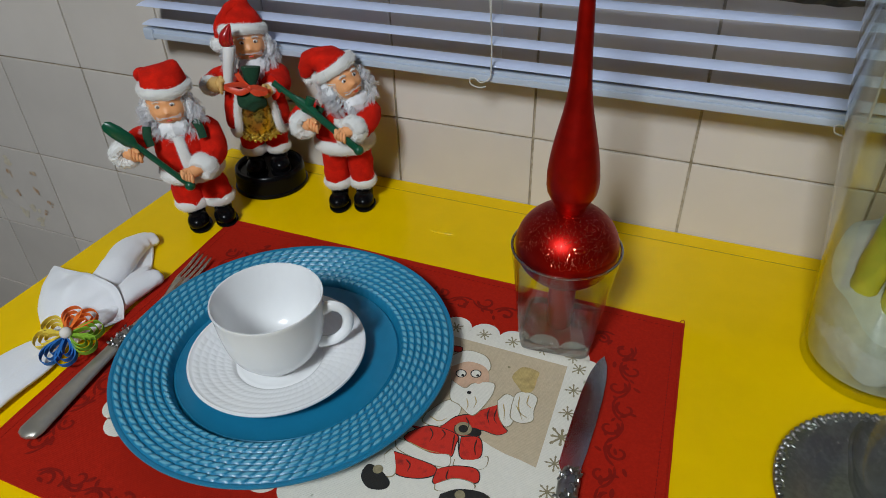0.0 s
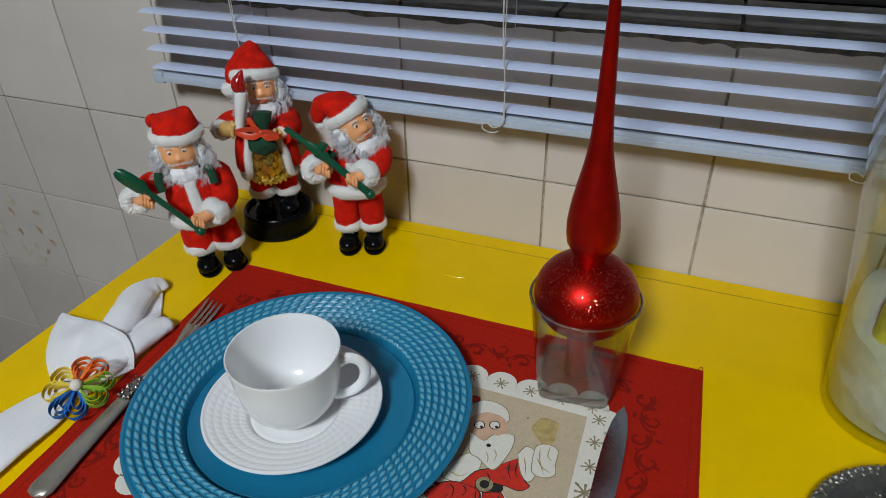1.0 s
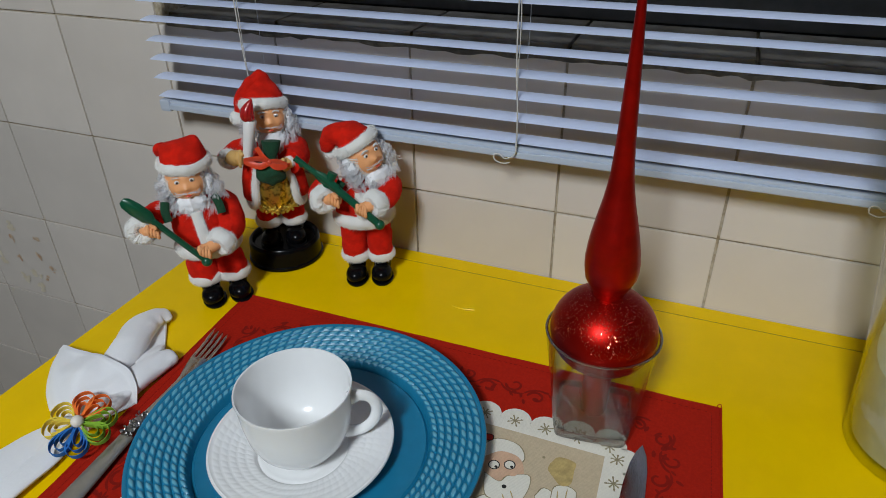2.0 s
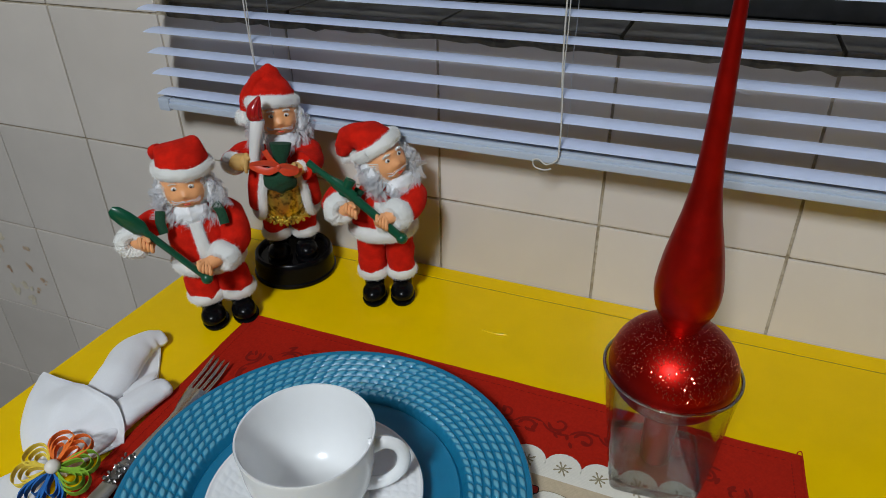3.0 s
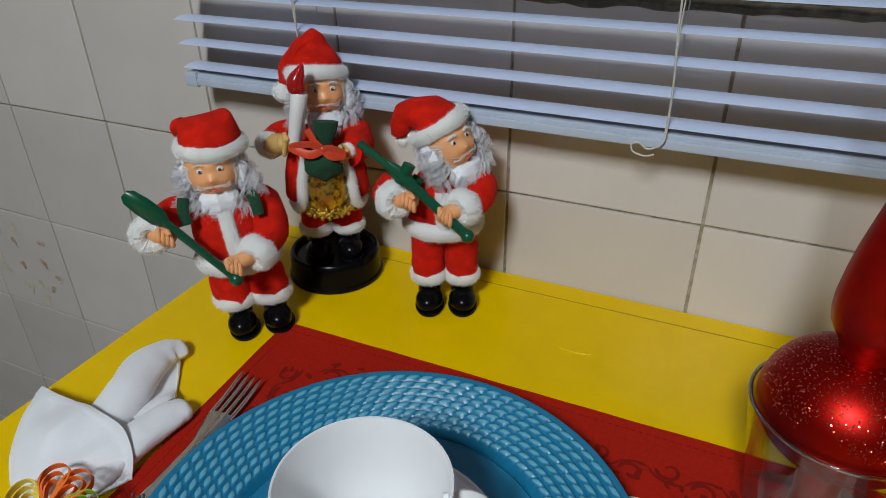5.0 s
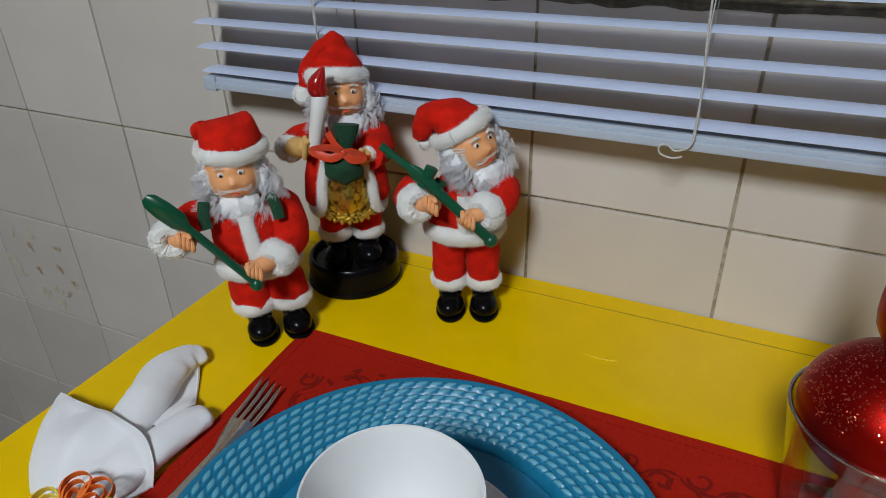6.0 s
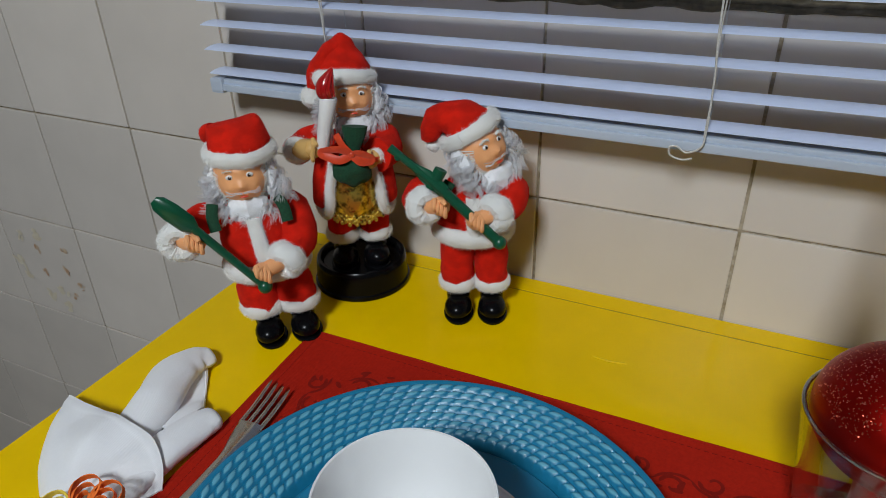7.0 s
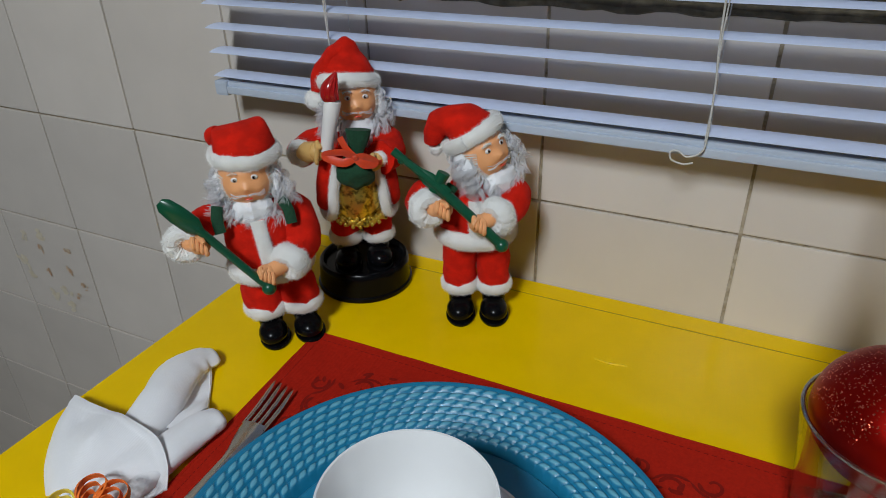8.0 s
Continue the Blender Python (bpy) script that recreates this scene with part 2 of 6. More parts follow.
M_QUILL = {k: material(k + "_paper_strip", c, 0.7, grain=400, vary=0.2, big=50, bump=0.2) for k, c in
           dict(yellow=(0.85, 0.62, 0.06), orange=(0.95, 0.19, 0.02), green=(0.22, 0.42, 0.02), blue=(0.004, 0.13, 0.45)).items()}
M_DECOR = material("brown_flower_transfer", (0.46, 0.25, 0.14), 0.4, grain=220, second=(0.62, 0.50, 0.36), spread=(0.4, 0.6), big=60, bump=0.0)
M_DECOR_PALE = material("pale_tan_transfer", (0.62, 0.53, 0.39), 0.4, grain=220, second=(0.70, 0.64, 0.52), spread=(0.4, 0.6), big=60, bump=0.0)
M_NIGHT = material("dark_window_glass", (0.006, 0.007, 0.010), 0.08, grain=20, vary=0.3, bump=0.0)
M_FRAME = material("dark_aluminium", (0.10, 0.10, 0.10), 0.4, 0.8, grain=80, vary=0.2)
M_SILL = material("grimy_sill_tile", (0.34, 0.31, 0.26), 0.5, grain=60, second=(0.17, 0.14, 0.10), spread=(0.35, 0.6), big=9, bump=0.2)
M_LAMPGLASS = bpy.data.materials.new("lit_diffuser")
M_LAMPGLASS.use_nodes = True
M_LAMPGLASS.node_tree.nodes["Principled BSDF"].inputs["Emission Color"].default_value = (1.0, 0.95, 0.88, 1)
M_LAMPGLASS.node_tree.nodes["Principled BSDF"].inputs["Emission Strength"].default_value = 2.0


# ---- mesh helpers ----
def mesh_ob(name, bm, mats, smooth=True):
    me = bpy.data.meshes.new(name)
    bm.normal_update()
    bm.to_mesh(me)
    bm.free()
    for m in (mats if isinstance(mats, (list, tuple)) else [mats]):
        me.materials.append(m)
    if smooth and len(me.vertices) > 150:
        me.shade_smooth()
        me.set_sharp_from_angle(angle=radians(38))
    return new(name, me)


def thing(name, bm, mats, label, category, group="", kind="", smooth=True):
    return tagged(mesh_ob(name, bm, mats, smooth), label, category, group, kind)


def empty(name, at, label, category, group="", kind=""):
    ob = new(name)
    ob.empty_display_size = 0.02
    ob.location = at
    return tagged(ob, label, category, group, kind)


def part(name, bm, mats, parent, label="", smooth=True):
    """One mesh under a thing or a part; its mesh is given in the world's metres."""
    ob = mesh_ob(name, bm, mats, smooth)
    ob.parent = parent
    at = Vector(parent.location)
    if parent.parent:
        at = at + Vector(parent.parent.location)
    ob.matrix_parent_inverse = Matrix.Translation(-at)
    if label:
        ob["label"] = label
    return ob


def box(bm, x0, x1, y0, y1, z0, z1, bevel=0.0, mi=0):
    m = Matrix.Translation(((x0 + x1) / 2, (y0 + y1) / 2, (z0 + z1) / 2)) @ Matrix.Diagonal((x1 - x0, y1 - y0, z1 - z0, 1))
    vs = bmesh.ops.create_cube(bm, size=1, matrix=m)["verts"]
    fs = {f for v in vs for f in v.link_faces}
    for f in fs:
        f.material_index = mi
    if bevel:
        es = list({e for v in vs for e in v.link_edges})
        r = bmesh.ops.bevel(bm, geom=es, offset=bevel, segments=2, affect="EDGES", profile=0.7)
        for f in r["faces"]:
            f.material_index = mi
    return bm


def lathe(bm, profile, at=(0, 0, 0), segs=64, mi=0, m=None):
    """Turns (radius, height) pairs round the upright axis; r = 0 closes it."""
    m = (m or Matrix.Identity(4))
    rows = []
    for r, z in profile:
        if r <= 1e-6:
            rows.append([bm.verts.new(m @ Vector((0, 0, z)) + Vector(at))])
        else:
            rows.append([bm.verts.new(m @ Vector((r * math.cos(2 * math.pi * i / segs), r * math.sin(2 * math.pi * i / segs), z)) + Vector(at)) for i in range(segs)])
    for a, b in zip(rows, rows[1:]):
        for i in range(segs):
            j = (i + 1) % segs
            q = [a[i % len(a)], a[j % len(a)], b[j % len(b)], b[i % len(b)]]
            q = list(dict.fromkeys(q))
            if len(q) > 2:
                bm.faces.new(q).material_index = mi
    return bm


def tube(bm, pts, radii, segs=8, mi=0, caps=True, flat=1.0, up=None):
    """A tube along points; radii one or one a point; flat squeezes it along the second axis."""
    pts = [Vector(p) for p in pts]
    if not isinstance(radii, (list, tuple)):
        radii = [radii] * len(pts)
    rings, ref = [], Vector(up) if up else None
    for i, p in enumerate(pts):
        d = (pts[min(i + 1, len(pts) - 1)] - pts[max(i - 1, 0)]).normalized()
        if ref is None:
            ref = d.orthogonal()
        u = (ref - d * ref.dot(d)).normalized()
        if not up:
            ref = u
        v = d.cross(u)
        rings.append([bm.verts.new(p + radii[i] * (math.cos(2 * math.pi * k / segs) * v + flat * math.sin(2 * math.pi * k / segs) * u)) for k in range(segs)])
    for a, b in zip(rings, rings[1:]):
        for k in range(segs):
            bm.faces.new((a[k], a[(k + 1) % segs], b[(k + 1) % segs], b[k])).material_index = mi
    if caps:
        bm.faces.new(rings[0][::-1]).material_index = mi
        bm.faces.new(rings[-1]).material_index = mi
    return bm


def blob(bm, at, radii, mi=0, turn=None, rough=0.0, freq=60.0, u=16, v=10):
    """A rounded lump, with an uneven skin where rough is set."""
    m = Matrix.Translation(at) @ (turn or Matrix.Identity(4)) @ Matrix.Diagonal((*radii, 1))
    vs = bmesh.ops.create_uvsphere(bm, u_segments=u, v_segments=v, radius=1, matrix=m)["verts"]
    c = Vector(at)
    for x in vs:
        if rough:
            x.co += (x.co - c).normalized() * rough * noise.noise(x.co * freq)
        for f in x.link_faces:
            f.material_index = mi
    return bm


def smooth_line(pts, steps=8):
    """Catmull-Rom through points."""
    p = [Vector(q) for q in pts]
    p = [p[0] * 2 - p[1]] + p + [p[-1] * 2 - p[-2]]
    out = []
    for i in range(1, len(p) - 2):
        for s in range(steps):
            t = s / steps
            a, b, c, d = p[i - 1:i + 3]
            out.append(0.5 * ((2 * b) + (c - a) * t + (2 * a - 5 * b + 4 * c - d) * t * t + (3 * b - a - 3 * c + d) * t ** 3))
    return out + [p[-2]]


def plate_shape(bm, outline, z, mi=0, drop=0.0):
    """A flat printed shape from an outline of (x, y) pairs, cut as a fan from its middle."""
    vs = [bm.verts.new((x, y, z)) for x, y in outline]
    f = bm.faces.new(vs)
    f.normal_update()
    if f.normal.z < 0:
        f.normal_flip()
    f.material_index = mi
    bmesh.ops.triangulate(bm, faces=[f])
    return bm


# ---- the room ----
TILE, ROW0 = 0.152, 0.826
WIN_X0, WIN_X1, WIN_Z0, WIN_Z1 = -0.290, 1.10, 0.976, 1.90
ROOM_X0, ROOM_X1, ROOM_Y0, ROOM_Z1 = -1.60, 1.90, -3.20, 2.50

bm = bmesh.new()
for x0, x1, z0, z1 in ((ROOM_X0, WIN_X0, 0, ROOM_Z1), (WIN_X1, ROOM_X1, 0, ROOM_Z1), (WIN_X0, WIN_X1, 0, WIN_Z0), (WIN_X0, WIN_X1, WIN_Z1, ROOM_Z1)):
    box(bm, x0, x1, 0.0022, 0.16, z0, z1)
wall = thing("wall_north", bm, M_GROUT, "cream tiled kitchen wall with a window behind a blind", "wall", kind="structure", smooth=False)
# unseen side walls, back wall, floor and ceiling, added dark against bounce light
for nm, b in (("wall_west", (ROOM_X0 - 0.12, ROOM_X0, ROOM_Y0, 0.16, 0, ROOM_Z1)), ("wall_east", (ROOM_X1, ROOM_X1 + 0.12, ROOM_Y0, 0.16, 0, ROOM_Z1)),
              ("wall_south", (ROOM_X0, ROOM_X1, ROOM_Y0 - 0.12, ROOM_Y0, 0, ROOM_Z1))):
    thing(nm, box(bmesh.new(), *b), M_PLASTER, "unseen kitchen wall, darkened to cut bounce light", "wall", kind="structure", smooth=False)
thing("floor", box(bmesh.new(), ROOM_X0 - 0.12, ROOM_X1 + 0.12, ROOM_Y0 - 0.12, 0.16, -0.1, 0), M_FLOOR, "unseen kitchen floor, kept dark to cut bounce light", "floor", kind="structure", smooth=False)
thing("ceiling", box(bmesh.new(), ROOM_X0 - 0.12, ROOM_X1 + 0.12, ROOM_Y0 - 0.12, 0.16, ROOM_Z1, ROOM_Z1 + 0.1), M_CEIL, "unseen kitchen ceiling, darkened to cut bounce light", "ceiling", kind="structure", smooth=False)

# window behind the blind: grimy tiled sill, dark frame and night-dark panes
win = empty("window_1", (0.4, 0.1, 0.98), "dark aluminium window at night behind a blind", "window", kind="structure")
bm = bmesh.new()
for x0, x1, z0, z1 in ((WIN_X0, WIN_X1, 0.99, 1.03), (WIN_X0, WIN_X1, WIN_Z1 - 0.04, WIN_Z1), (WIN_X0, WIN_X0 + 0.04, 1.03, WIN_Z1 - 0.04),
                       (WIN_X1 - 0.04, WIN_X1, 1.03, WIN_Z1 - 0.04), (0.385, 0.425, 1.03, WIN_Z1 - 0.04)):
    box(bm, x0, x1, 0.105, 0.14, z0, z1, 0.002)
part("window_frame", bm, M_FRAME, win)
for x0, x1 in ((WIN_X0 + 0.04, 0.385), (0.425, WIN_X1 - 0.04)):
    part("pane", box(bmesh.new(), x0, x1, 0.12, 0.126, 1.03, WIN_Z1 - 0.04), M_NIGHT, win, "night-dark window pane")
bm = bmesh.new()
box(bm, WIN_X0, WIN_X1, 0.0, 0.16, 0.9765, 0.9845)
part("window_sill", bm, M_MOULD, win, "grimy tiled window sill", smooth=False)
tile_sill = box(bmesh.new(), -0.0745, 0.0745, -0.048, 0.048, 0, 0.005, 0.001)
sill_mesh = mesh_ob("sill_tile", tile_sill, M_SILL)
sill_mesh.location = (-0.228, 0.054, 0.9846)
sill_mesh.parent = win
sill_mesh.matrix_parent_inverse = Matrix.Translation(-Vector(win.location))
for k in range(1, 9):
    o = sill_mesh.copy()
    o.location = (-0.228 + k * TILE, 0.054, 0.9846)
    scene.collection.objects.link(o)
bm = bmesh.new()
rng = random.Random(5)
pts = [(WIN_X0 + 0.003 + i * 0.012, -0.0005 + rng.uniform(-.001, .001), 0.9800 + rng.uniform(-.0012, .0012)) for i in range(115)]
tube(bm, pts, [0.0042 + rng.uniform(-.0010, .0012) for _ in pts], 8)
part("mortar_edge", bm, M_MOULD, win, "crumbling stained mortar along the sill edge")

# ceiling lamp
lamp_thing = empty("ceiling_light", (LAMP[0], LAMP[1], ROOM_Z1), "white ceiling lamp fitting that is switched on", "lamp")
part("housing", box(bmesh.new(), LAMP[0] - 0.16, LAMP[0] + 0.16, LAMP[1] - 0.28, LAMP[1] + 0.28, LAMP[2] + 0.16, LAMP[2] + 0.18, 0.006), M_CANDLE, lamp_thing)
part("diffuser", box(bmesh.new(), LAMP[0] - 0.14, LAMP[0] + 0.14, LAMP[1] - 0.26, LAMP[1] + 0.26, LAMP[2] + 0.11, LAMP[2] + 0.16, 0.012), M_LAMPGLASS, lamp_thing, "glowing white diffuser")
for dx in (-0.08, 0.08):
    part("rod", tube(bmesh.new(), [(LAMP[0] + dx, LAMP[1], LAMP[2] + 0.178), (LAMP[0] + dx, LAMP[1], ROOM_Z1)], 0.006, 10), M_CANDLE, lamp_thing)

# ---- table ----
TOP = 0.75
TX0, TX1, TY0 = -0.236, 0.96, -0.70
table = empty("kitchen_table", (0.36, -0.35, 0), "bright yellow painted kitchen table against the tiled wall", "table")
part("tabletop", box(bmesh.new(), TX0, TX1, TY0, -0.0222, TOP - 0.03, TOP, 0.0007), M_YELLOW, table)
part("back_strip", box(bmesh.new(), TX0, TX1, -0.0203, -0.0012, TOP - 0.03, TOP - 0.0004, 0.0010), M_YELLOW, table, "narrow yellow strip along the wall")
# dark filler box puts the shade of the open slit into colour
part("joint", box(bmesh.new(), TX0 + 0.002, TX1 - 0.002, -0.0224, -0.0201, TOP - 0.029, TOP - 0.0011), M_JOINT, table, "dark filler for the shade in the joint by the wall strip")
for x in (TX0 + 0.05, TX1 - 0.05):
    for y in (TY0 + 0.05, -0.07):
        part("leg", box(bmesh.new(), x - 0.022, x + 0.022, y - 0.022, y + 0.022, 0, TOP - 0.03, 0.003), M_YELLOW, table)
# added glossy ridge stands in for a streak of reflected light on the tabletop
bm = bmesh.new()
tube(bm, [(0.074 + 0.0018 * k, -0.0845 - 0.0012 * math.sin(k * 0.3), TOP - 0.0001) for k in range(14)], [0.0004] + [0.0008] * 12 + [0.0004], 12)
part("paint_run", bm, M_YELLOW_GLOSS, table, "short added ridge that makes a glint on the tabletop")
part("apron", box(bmesh.new(), TX0 + 0.03, TX1 - 0.03, TY0 + 0.03, TY0 + 0.05, TOP - 0.10, TOP - 0.03, 0.002), M_YELLOW, table)

# ---- venetian blind ----
blind = empty("venetian_blind", (0.38, -0.025, 1.36), "white metal venetian blind with slats half open", "blind")
BX0, BX1, SLAT0, PITCH = -0.2885, 1.12, 0.9095, 0.0201
me_bm = bmesh.new()
sec = []
for i in range(7):
    u = i / 6 - 0.5
    sec.append((u * 0.0215 - 0.0018, 0.0014 * (1 - (2 * u) ** 2)))
ca, sa = math.cos(radians(2)), math.sin(radians(2))
sec = [(y * ca - z * sa, y * sa + z * ca) for y, z in sec]
ends = []
for x in (BX0, BX1):
    ends.append([[me_bm.verts.new((x, y, z + d)) for y, z in sec] for d in (0.0, -0.00035)])
for d in (0, 1):
    for i in range(6):
        q = (ends[0][d][i], ends[0][d][i + 1], ends[1][d][i + 1], ends[1][d][i])
        me_bm.faces.new(q if d else q[::-1])
for i in (0, 6):
    me_bm.faces.new((ends[0][0][i], ends[1][0][i], ends[1][1][i], ends[0][1][i]))
for e in (0, 1):
    for i in range(6):
        me_bm.faces.new((ends[e][0][i], ends[e][0][i + 1], ends[e][1][i + 1], ends[e][1][i]))
bmesh.ops.recalc_face_normals(me_bm, faces=me_bm.faces[:])
slat = mesh_ob("slat", me_bm, M_BLIND)
BY = -0.0250
slat.location = (0, BY, SLAT0 + 0.0006)
slat.parent = blind
slat.matrix_parent_inverse = Matrix.Translation(-Vector(blind.location))
rng = random.Random(3)
for k in range(1, 46):
    o = slat.copy()
    o.location = (rng.uniform(-0.0012, 0.0012), BY, SLAT0 + 0.0006 + k * PITCH + rng.uniform(-.0004, .0004))
    scene.collection.objects.link(o)
bm = bmesh.new()
box(bm, BX0 + 0.012, BX1 - 0.012, BY - 0.0125, BY + 0.0125, 0.8947, 0.9012, 0.0015)
box(bm, BX0 + 0.012, BX1 - 0.012, BY - 0.0105, BY + 0.0105, 0.9003, 0.9050, 0.0015)
part("bottom_rail", bm, M_RAIL, blind, "bottom rail, darker blue-grey than the slats")
for x0, x1 in ((BX0 - 0.001, BX0 + 0.0125), (BX1 - 0.0125, BX1 + 0.001)):
    part("end_cap", box(bmesh.new(), x0, x1, BY - 0.0132, BY + 0.0132, 0.8926, 0.9056, 0.0025), M_RAIL, blind, "blue-grey plastic end cap")
part("head_rail", box(bmesh.new(), BX0, BX1, BY - 0.014, BY + 0.014, 1.836, 1.864, 0.002), M_BLIND, blind)
for cx in (-0.1645, 0.1165, 0.419, 0.715, 1.00):
    bm = bmesh.new()
    for yy in (BY - 0.0145, BY + 0.0145):
        tube(bm, [(cx + 0.0030 + 0.0006 * math.sin(i * 1.7), yy, 0.906 + i * 0.0232) for i in range(41)], 0.0004, 5)
    part("ladder_cord", bm, M_CORD, blind)
    bm = bmesh.new()
    drop = [(0.004, -0.0152, 1.834), (0.003, -0.0150, 1.2), (0.001, -0.0152, 1.0), (0.0035, -0.0156, 0.943), (0.0040, -0.0160, 0.909), (0.002, -0.0165, 0.8995), (-0.006, -0.0160, 0.8950),
            (-0.012, -0.0162, 0.8985), (-0.0165, -0.0165, 0.8975), (-0.0155, -0.0160, 0.8920), (-0.008, -0.0150, 0.8895), (-0.002, -0.0130, 0.8905)]
    lift = smooth_line([(cx + dx, BY + dy, z) for dx, dy, z in drop], 8)
    tube(bm, lift, 0.00065, 6)
    part("lift_cord", bm, M_CORD, blind, "thin white cord with a curled loose end")

# ---- placemat ----
MATZ = TOP + 0.0012


def on_mat(u, v):
    """From 0..1 across and 0..1 from the back edge to the front, to the table's plane."""
    return (-0.129 + 0.456 * u + 0.016 * v, -0.1405 - 0.3195 * v)


mat = empty("placemat", (0.1, -0.3, TOP), "red cotton placemat with a printed festive panel and scroll border", "placemat")
bm = bmesh.new()
NU, NV = 90, 64
grid = {}
for i in range(NU + 1):
    for j in range(NV + 1):
        x, y = on_mat(i / NU, j / NV)
        edge = min(i, NU - i, j, NV - j)
        h = 0.0
        wob = 0.0007 * noise.noise(Vector((x * 30, y * 30, 4))) if edge == 0 else 0
        grid[i, j] = bm.verts.new((x + wob, y + wob, MATZ + h + (0.0006 if edge <= 1 else 0)))
for i in range(NU):
    for j in range(NV):
        bm.faces.new((grid[i, j], grid[i, j + 1], grid[i + 1, j + 1], grid[i + 1, j]))
rim = [grid[i, 0] for i in range(NU + 1)] + [grid[NU, j] for j in range(1, NV + 1)] + [grid[i, NV] for i in range(NU - 1, -1, -1)] + [grid[0, j] for j in range(NV - 1, 0, -1)]
low = [bm.verts.new((v.co.x, v.co.y, TOP + 0.0001)) for v in rim]
for k in range(len(rim)):
    bm.faces.new((rim[k], rim[(k + 1) % len(rim)], low[(k + 1) % len(rim)], low[k]))
bmesh.ops.recalc_face_normals(bm, faces=bm.faces[:])
part("cloth", bm, M_RED, mat)
bm = bmesh.new()
tube(bm, [(*on_mat(0.0 + 0.004, 0.004 + i / 40 * 0.99), MATZ + 0.0004) for i in range(41)], 0.0007, 5)
tube(bm, [(*on_mat(i / 40 * 0.992 + 0.004, 0.004), MATZ + 0.0004) for i in range(41)], 0.0007, 5)
tube(bm, [(*on_mat(0.996, 0.004 + i / 40 * 0.99), MATZ + 0.0004) for i in range(41)], 0.0007, 5)
for u, w in ((0.0, 1), (1.0, -1)):
    x, y = on_mat(u, 0.0)
    tube(bm, smooth_line([(x, y, MATZ), (x + w * 0.001, y + 0.0028, MATZ + 0.0016), (x + w * 0.003, y + 0.0020, MATZ + 0.0012), (x + w * 0.004, y - 0.001, MATZ)], 5), 0.0004, 4)
part("hem", bm, M_RED, mat, "stitched red hem with loose corner threads")

bm = bmesh.new()
for k in range(96):
    for (ua, va), (ub, vb) in (((k / 96 + 0.001, 0.024), ((k + 0.7) / 96, 0.024)), ((0.017, k / 96 + 0.001), (0.017, (k + 0.7) / 96)), ((0.983, k / 96 + 0.001), (0.983, (k + 0.7) / 96))):
        tube(bm, [(*on_mat(ua, va), MATZ + 0.0002), (*on_mat(ub, vb), MATZ + 0.0002)], 0.00035, 5)
part("stitching", bm, M_RED_DARK, mat, "dark red seam stitches")["kind"] = "stuff"

PANEL = (0.150, 0.852, 0.222, 0.790)
Z1 = MATZ + 0.00025


def disc(cx, cy, r, n=20, sx=1.0, sy=1.0, turn=0.0):
    c, s = math.cos(turn), math.sin(turn)
    out = []
    for k in range(n):
        a = 2 * math.pi * k / n
        x, y = r * sx * math.cos(a), r * sy * math.sin(a)
        out.append((cx + c * x - s * y, cy + s * x + c * y))
    return out


bm = bmesh.new()
u0, u1, v0, v1 = PANEL
quad = [on_mat(u0, v0), on_mat(u1, v0), on_mat(u1, v1), on_mat(u0, v1)]
plate_shape(bm, quad, Z1)
NS, MS = 13, 8
for k in range(NS):
    for v in (v0, v1):
        c = on_mat(u0 + (k + 0.5) * (u1 - u0) / NS, v)
        plate_shape(bm, disc(*c, 0.0128), Z1 - 0.00006)
for k in range(MS):
    for u in (u0, u1):
        c = on_mat(u, v0 + (k + 0.5) * (v1 - v0) / MS)
        plate_shape(bm, disc(*c, 0.0125), Z1 - 0.00006)
part("scalloped_panel", bm, M_CREAM, mat, "cream printed panel with scalloped edge", smooth=False)
bm = bmesh.new()
b0, b1, c0 = u0 + 0.035, 0.819, 0.256
bx = [on_mat(u, v) for u, v in ((b0, c0), (0.82, 0.258), (0.816, 0.565), (0.792, 0.559), (0.768, 0.556), (0.746, 0.549), (0.727, 0.54), (0.7, 0.54), (b0, 0.50))]
plate_shape(bm, bx, Z1 + 0.0001)
part("beige_ground", bm, M_BEIGE, mat, "beige printed ground", smooth=False)


def snowflake(bm, c, r, z, turn=0.0):
    for k in range(4):
        a = turn + k * math.pi / 4
        dx, dy = math.cos(a), math.sin(a)
        w = r * 0.075
        rr = r if k % 2 == 0 else r * 0.75
        plate_shape(bm, [(c[0] - dx * rr - dy * w, c[1] - dy * rr + dx * w), (c[0] - dx * rr + dy * w, c[1] - dy * rr - dx * w),
                         (c[0] + dx * rr + dy * w, c[1] + dy * rr - dx * w), (c[0] + dx * rr - dy * w, c[1] + dy * rr + dx * w)], z + k * 0.00001)
        for s in (-1, 1):
            plate_shape(bm, disc(c[0] + s * dx * rr * 0.8, c[1] + s * dy * rr * 0.8, r * 0.13, 6), z + 0.00004 + k * 0.00001)


rng = random.Random(8)
flakes = [(on_mat(u0 + (k + 0.5) * (u1 - u0) / NS, v0 + 0.002), 0.0064) for k in range(NS)]
for k in range(MS):
    flakes.append((on_mat(u1 - 0.012, v0 + (k + 0.5) * (v1 - v0) / MS), 0.0066 if k != 3 else 0.010))
    flakes.append((on_mat(u0 + 0.010, v0 + (k + 0.5) * (v1 - v0) / MS), 0.0066))
for c, r in flakes:
    bm = bmesh.new()
    snowflake(bm, c, r, Z1 + 0.00012, rng.uniform(0, 1))
    part("snowflake_print", bm, M_KHAKI_PRINT, mat, smooth=False)
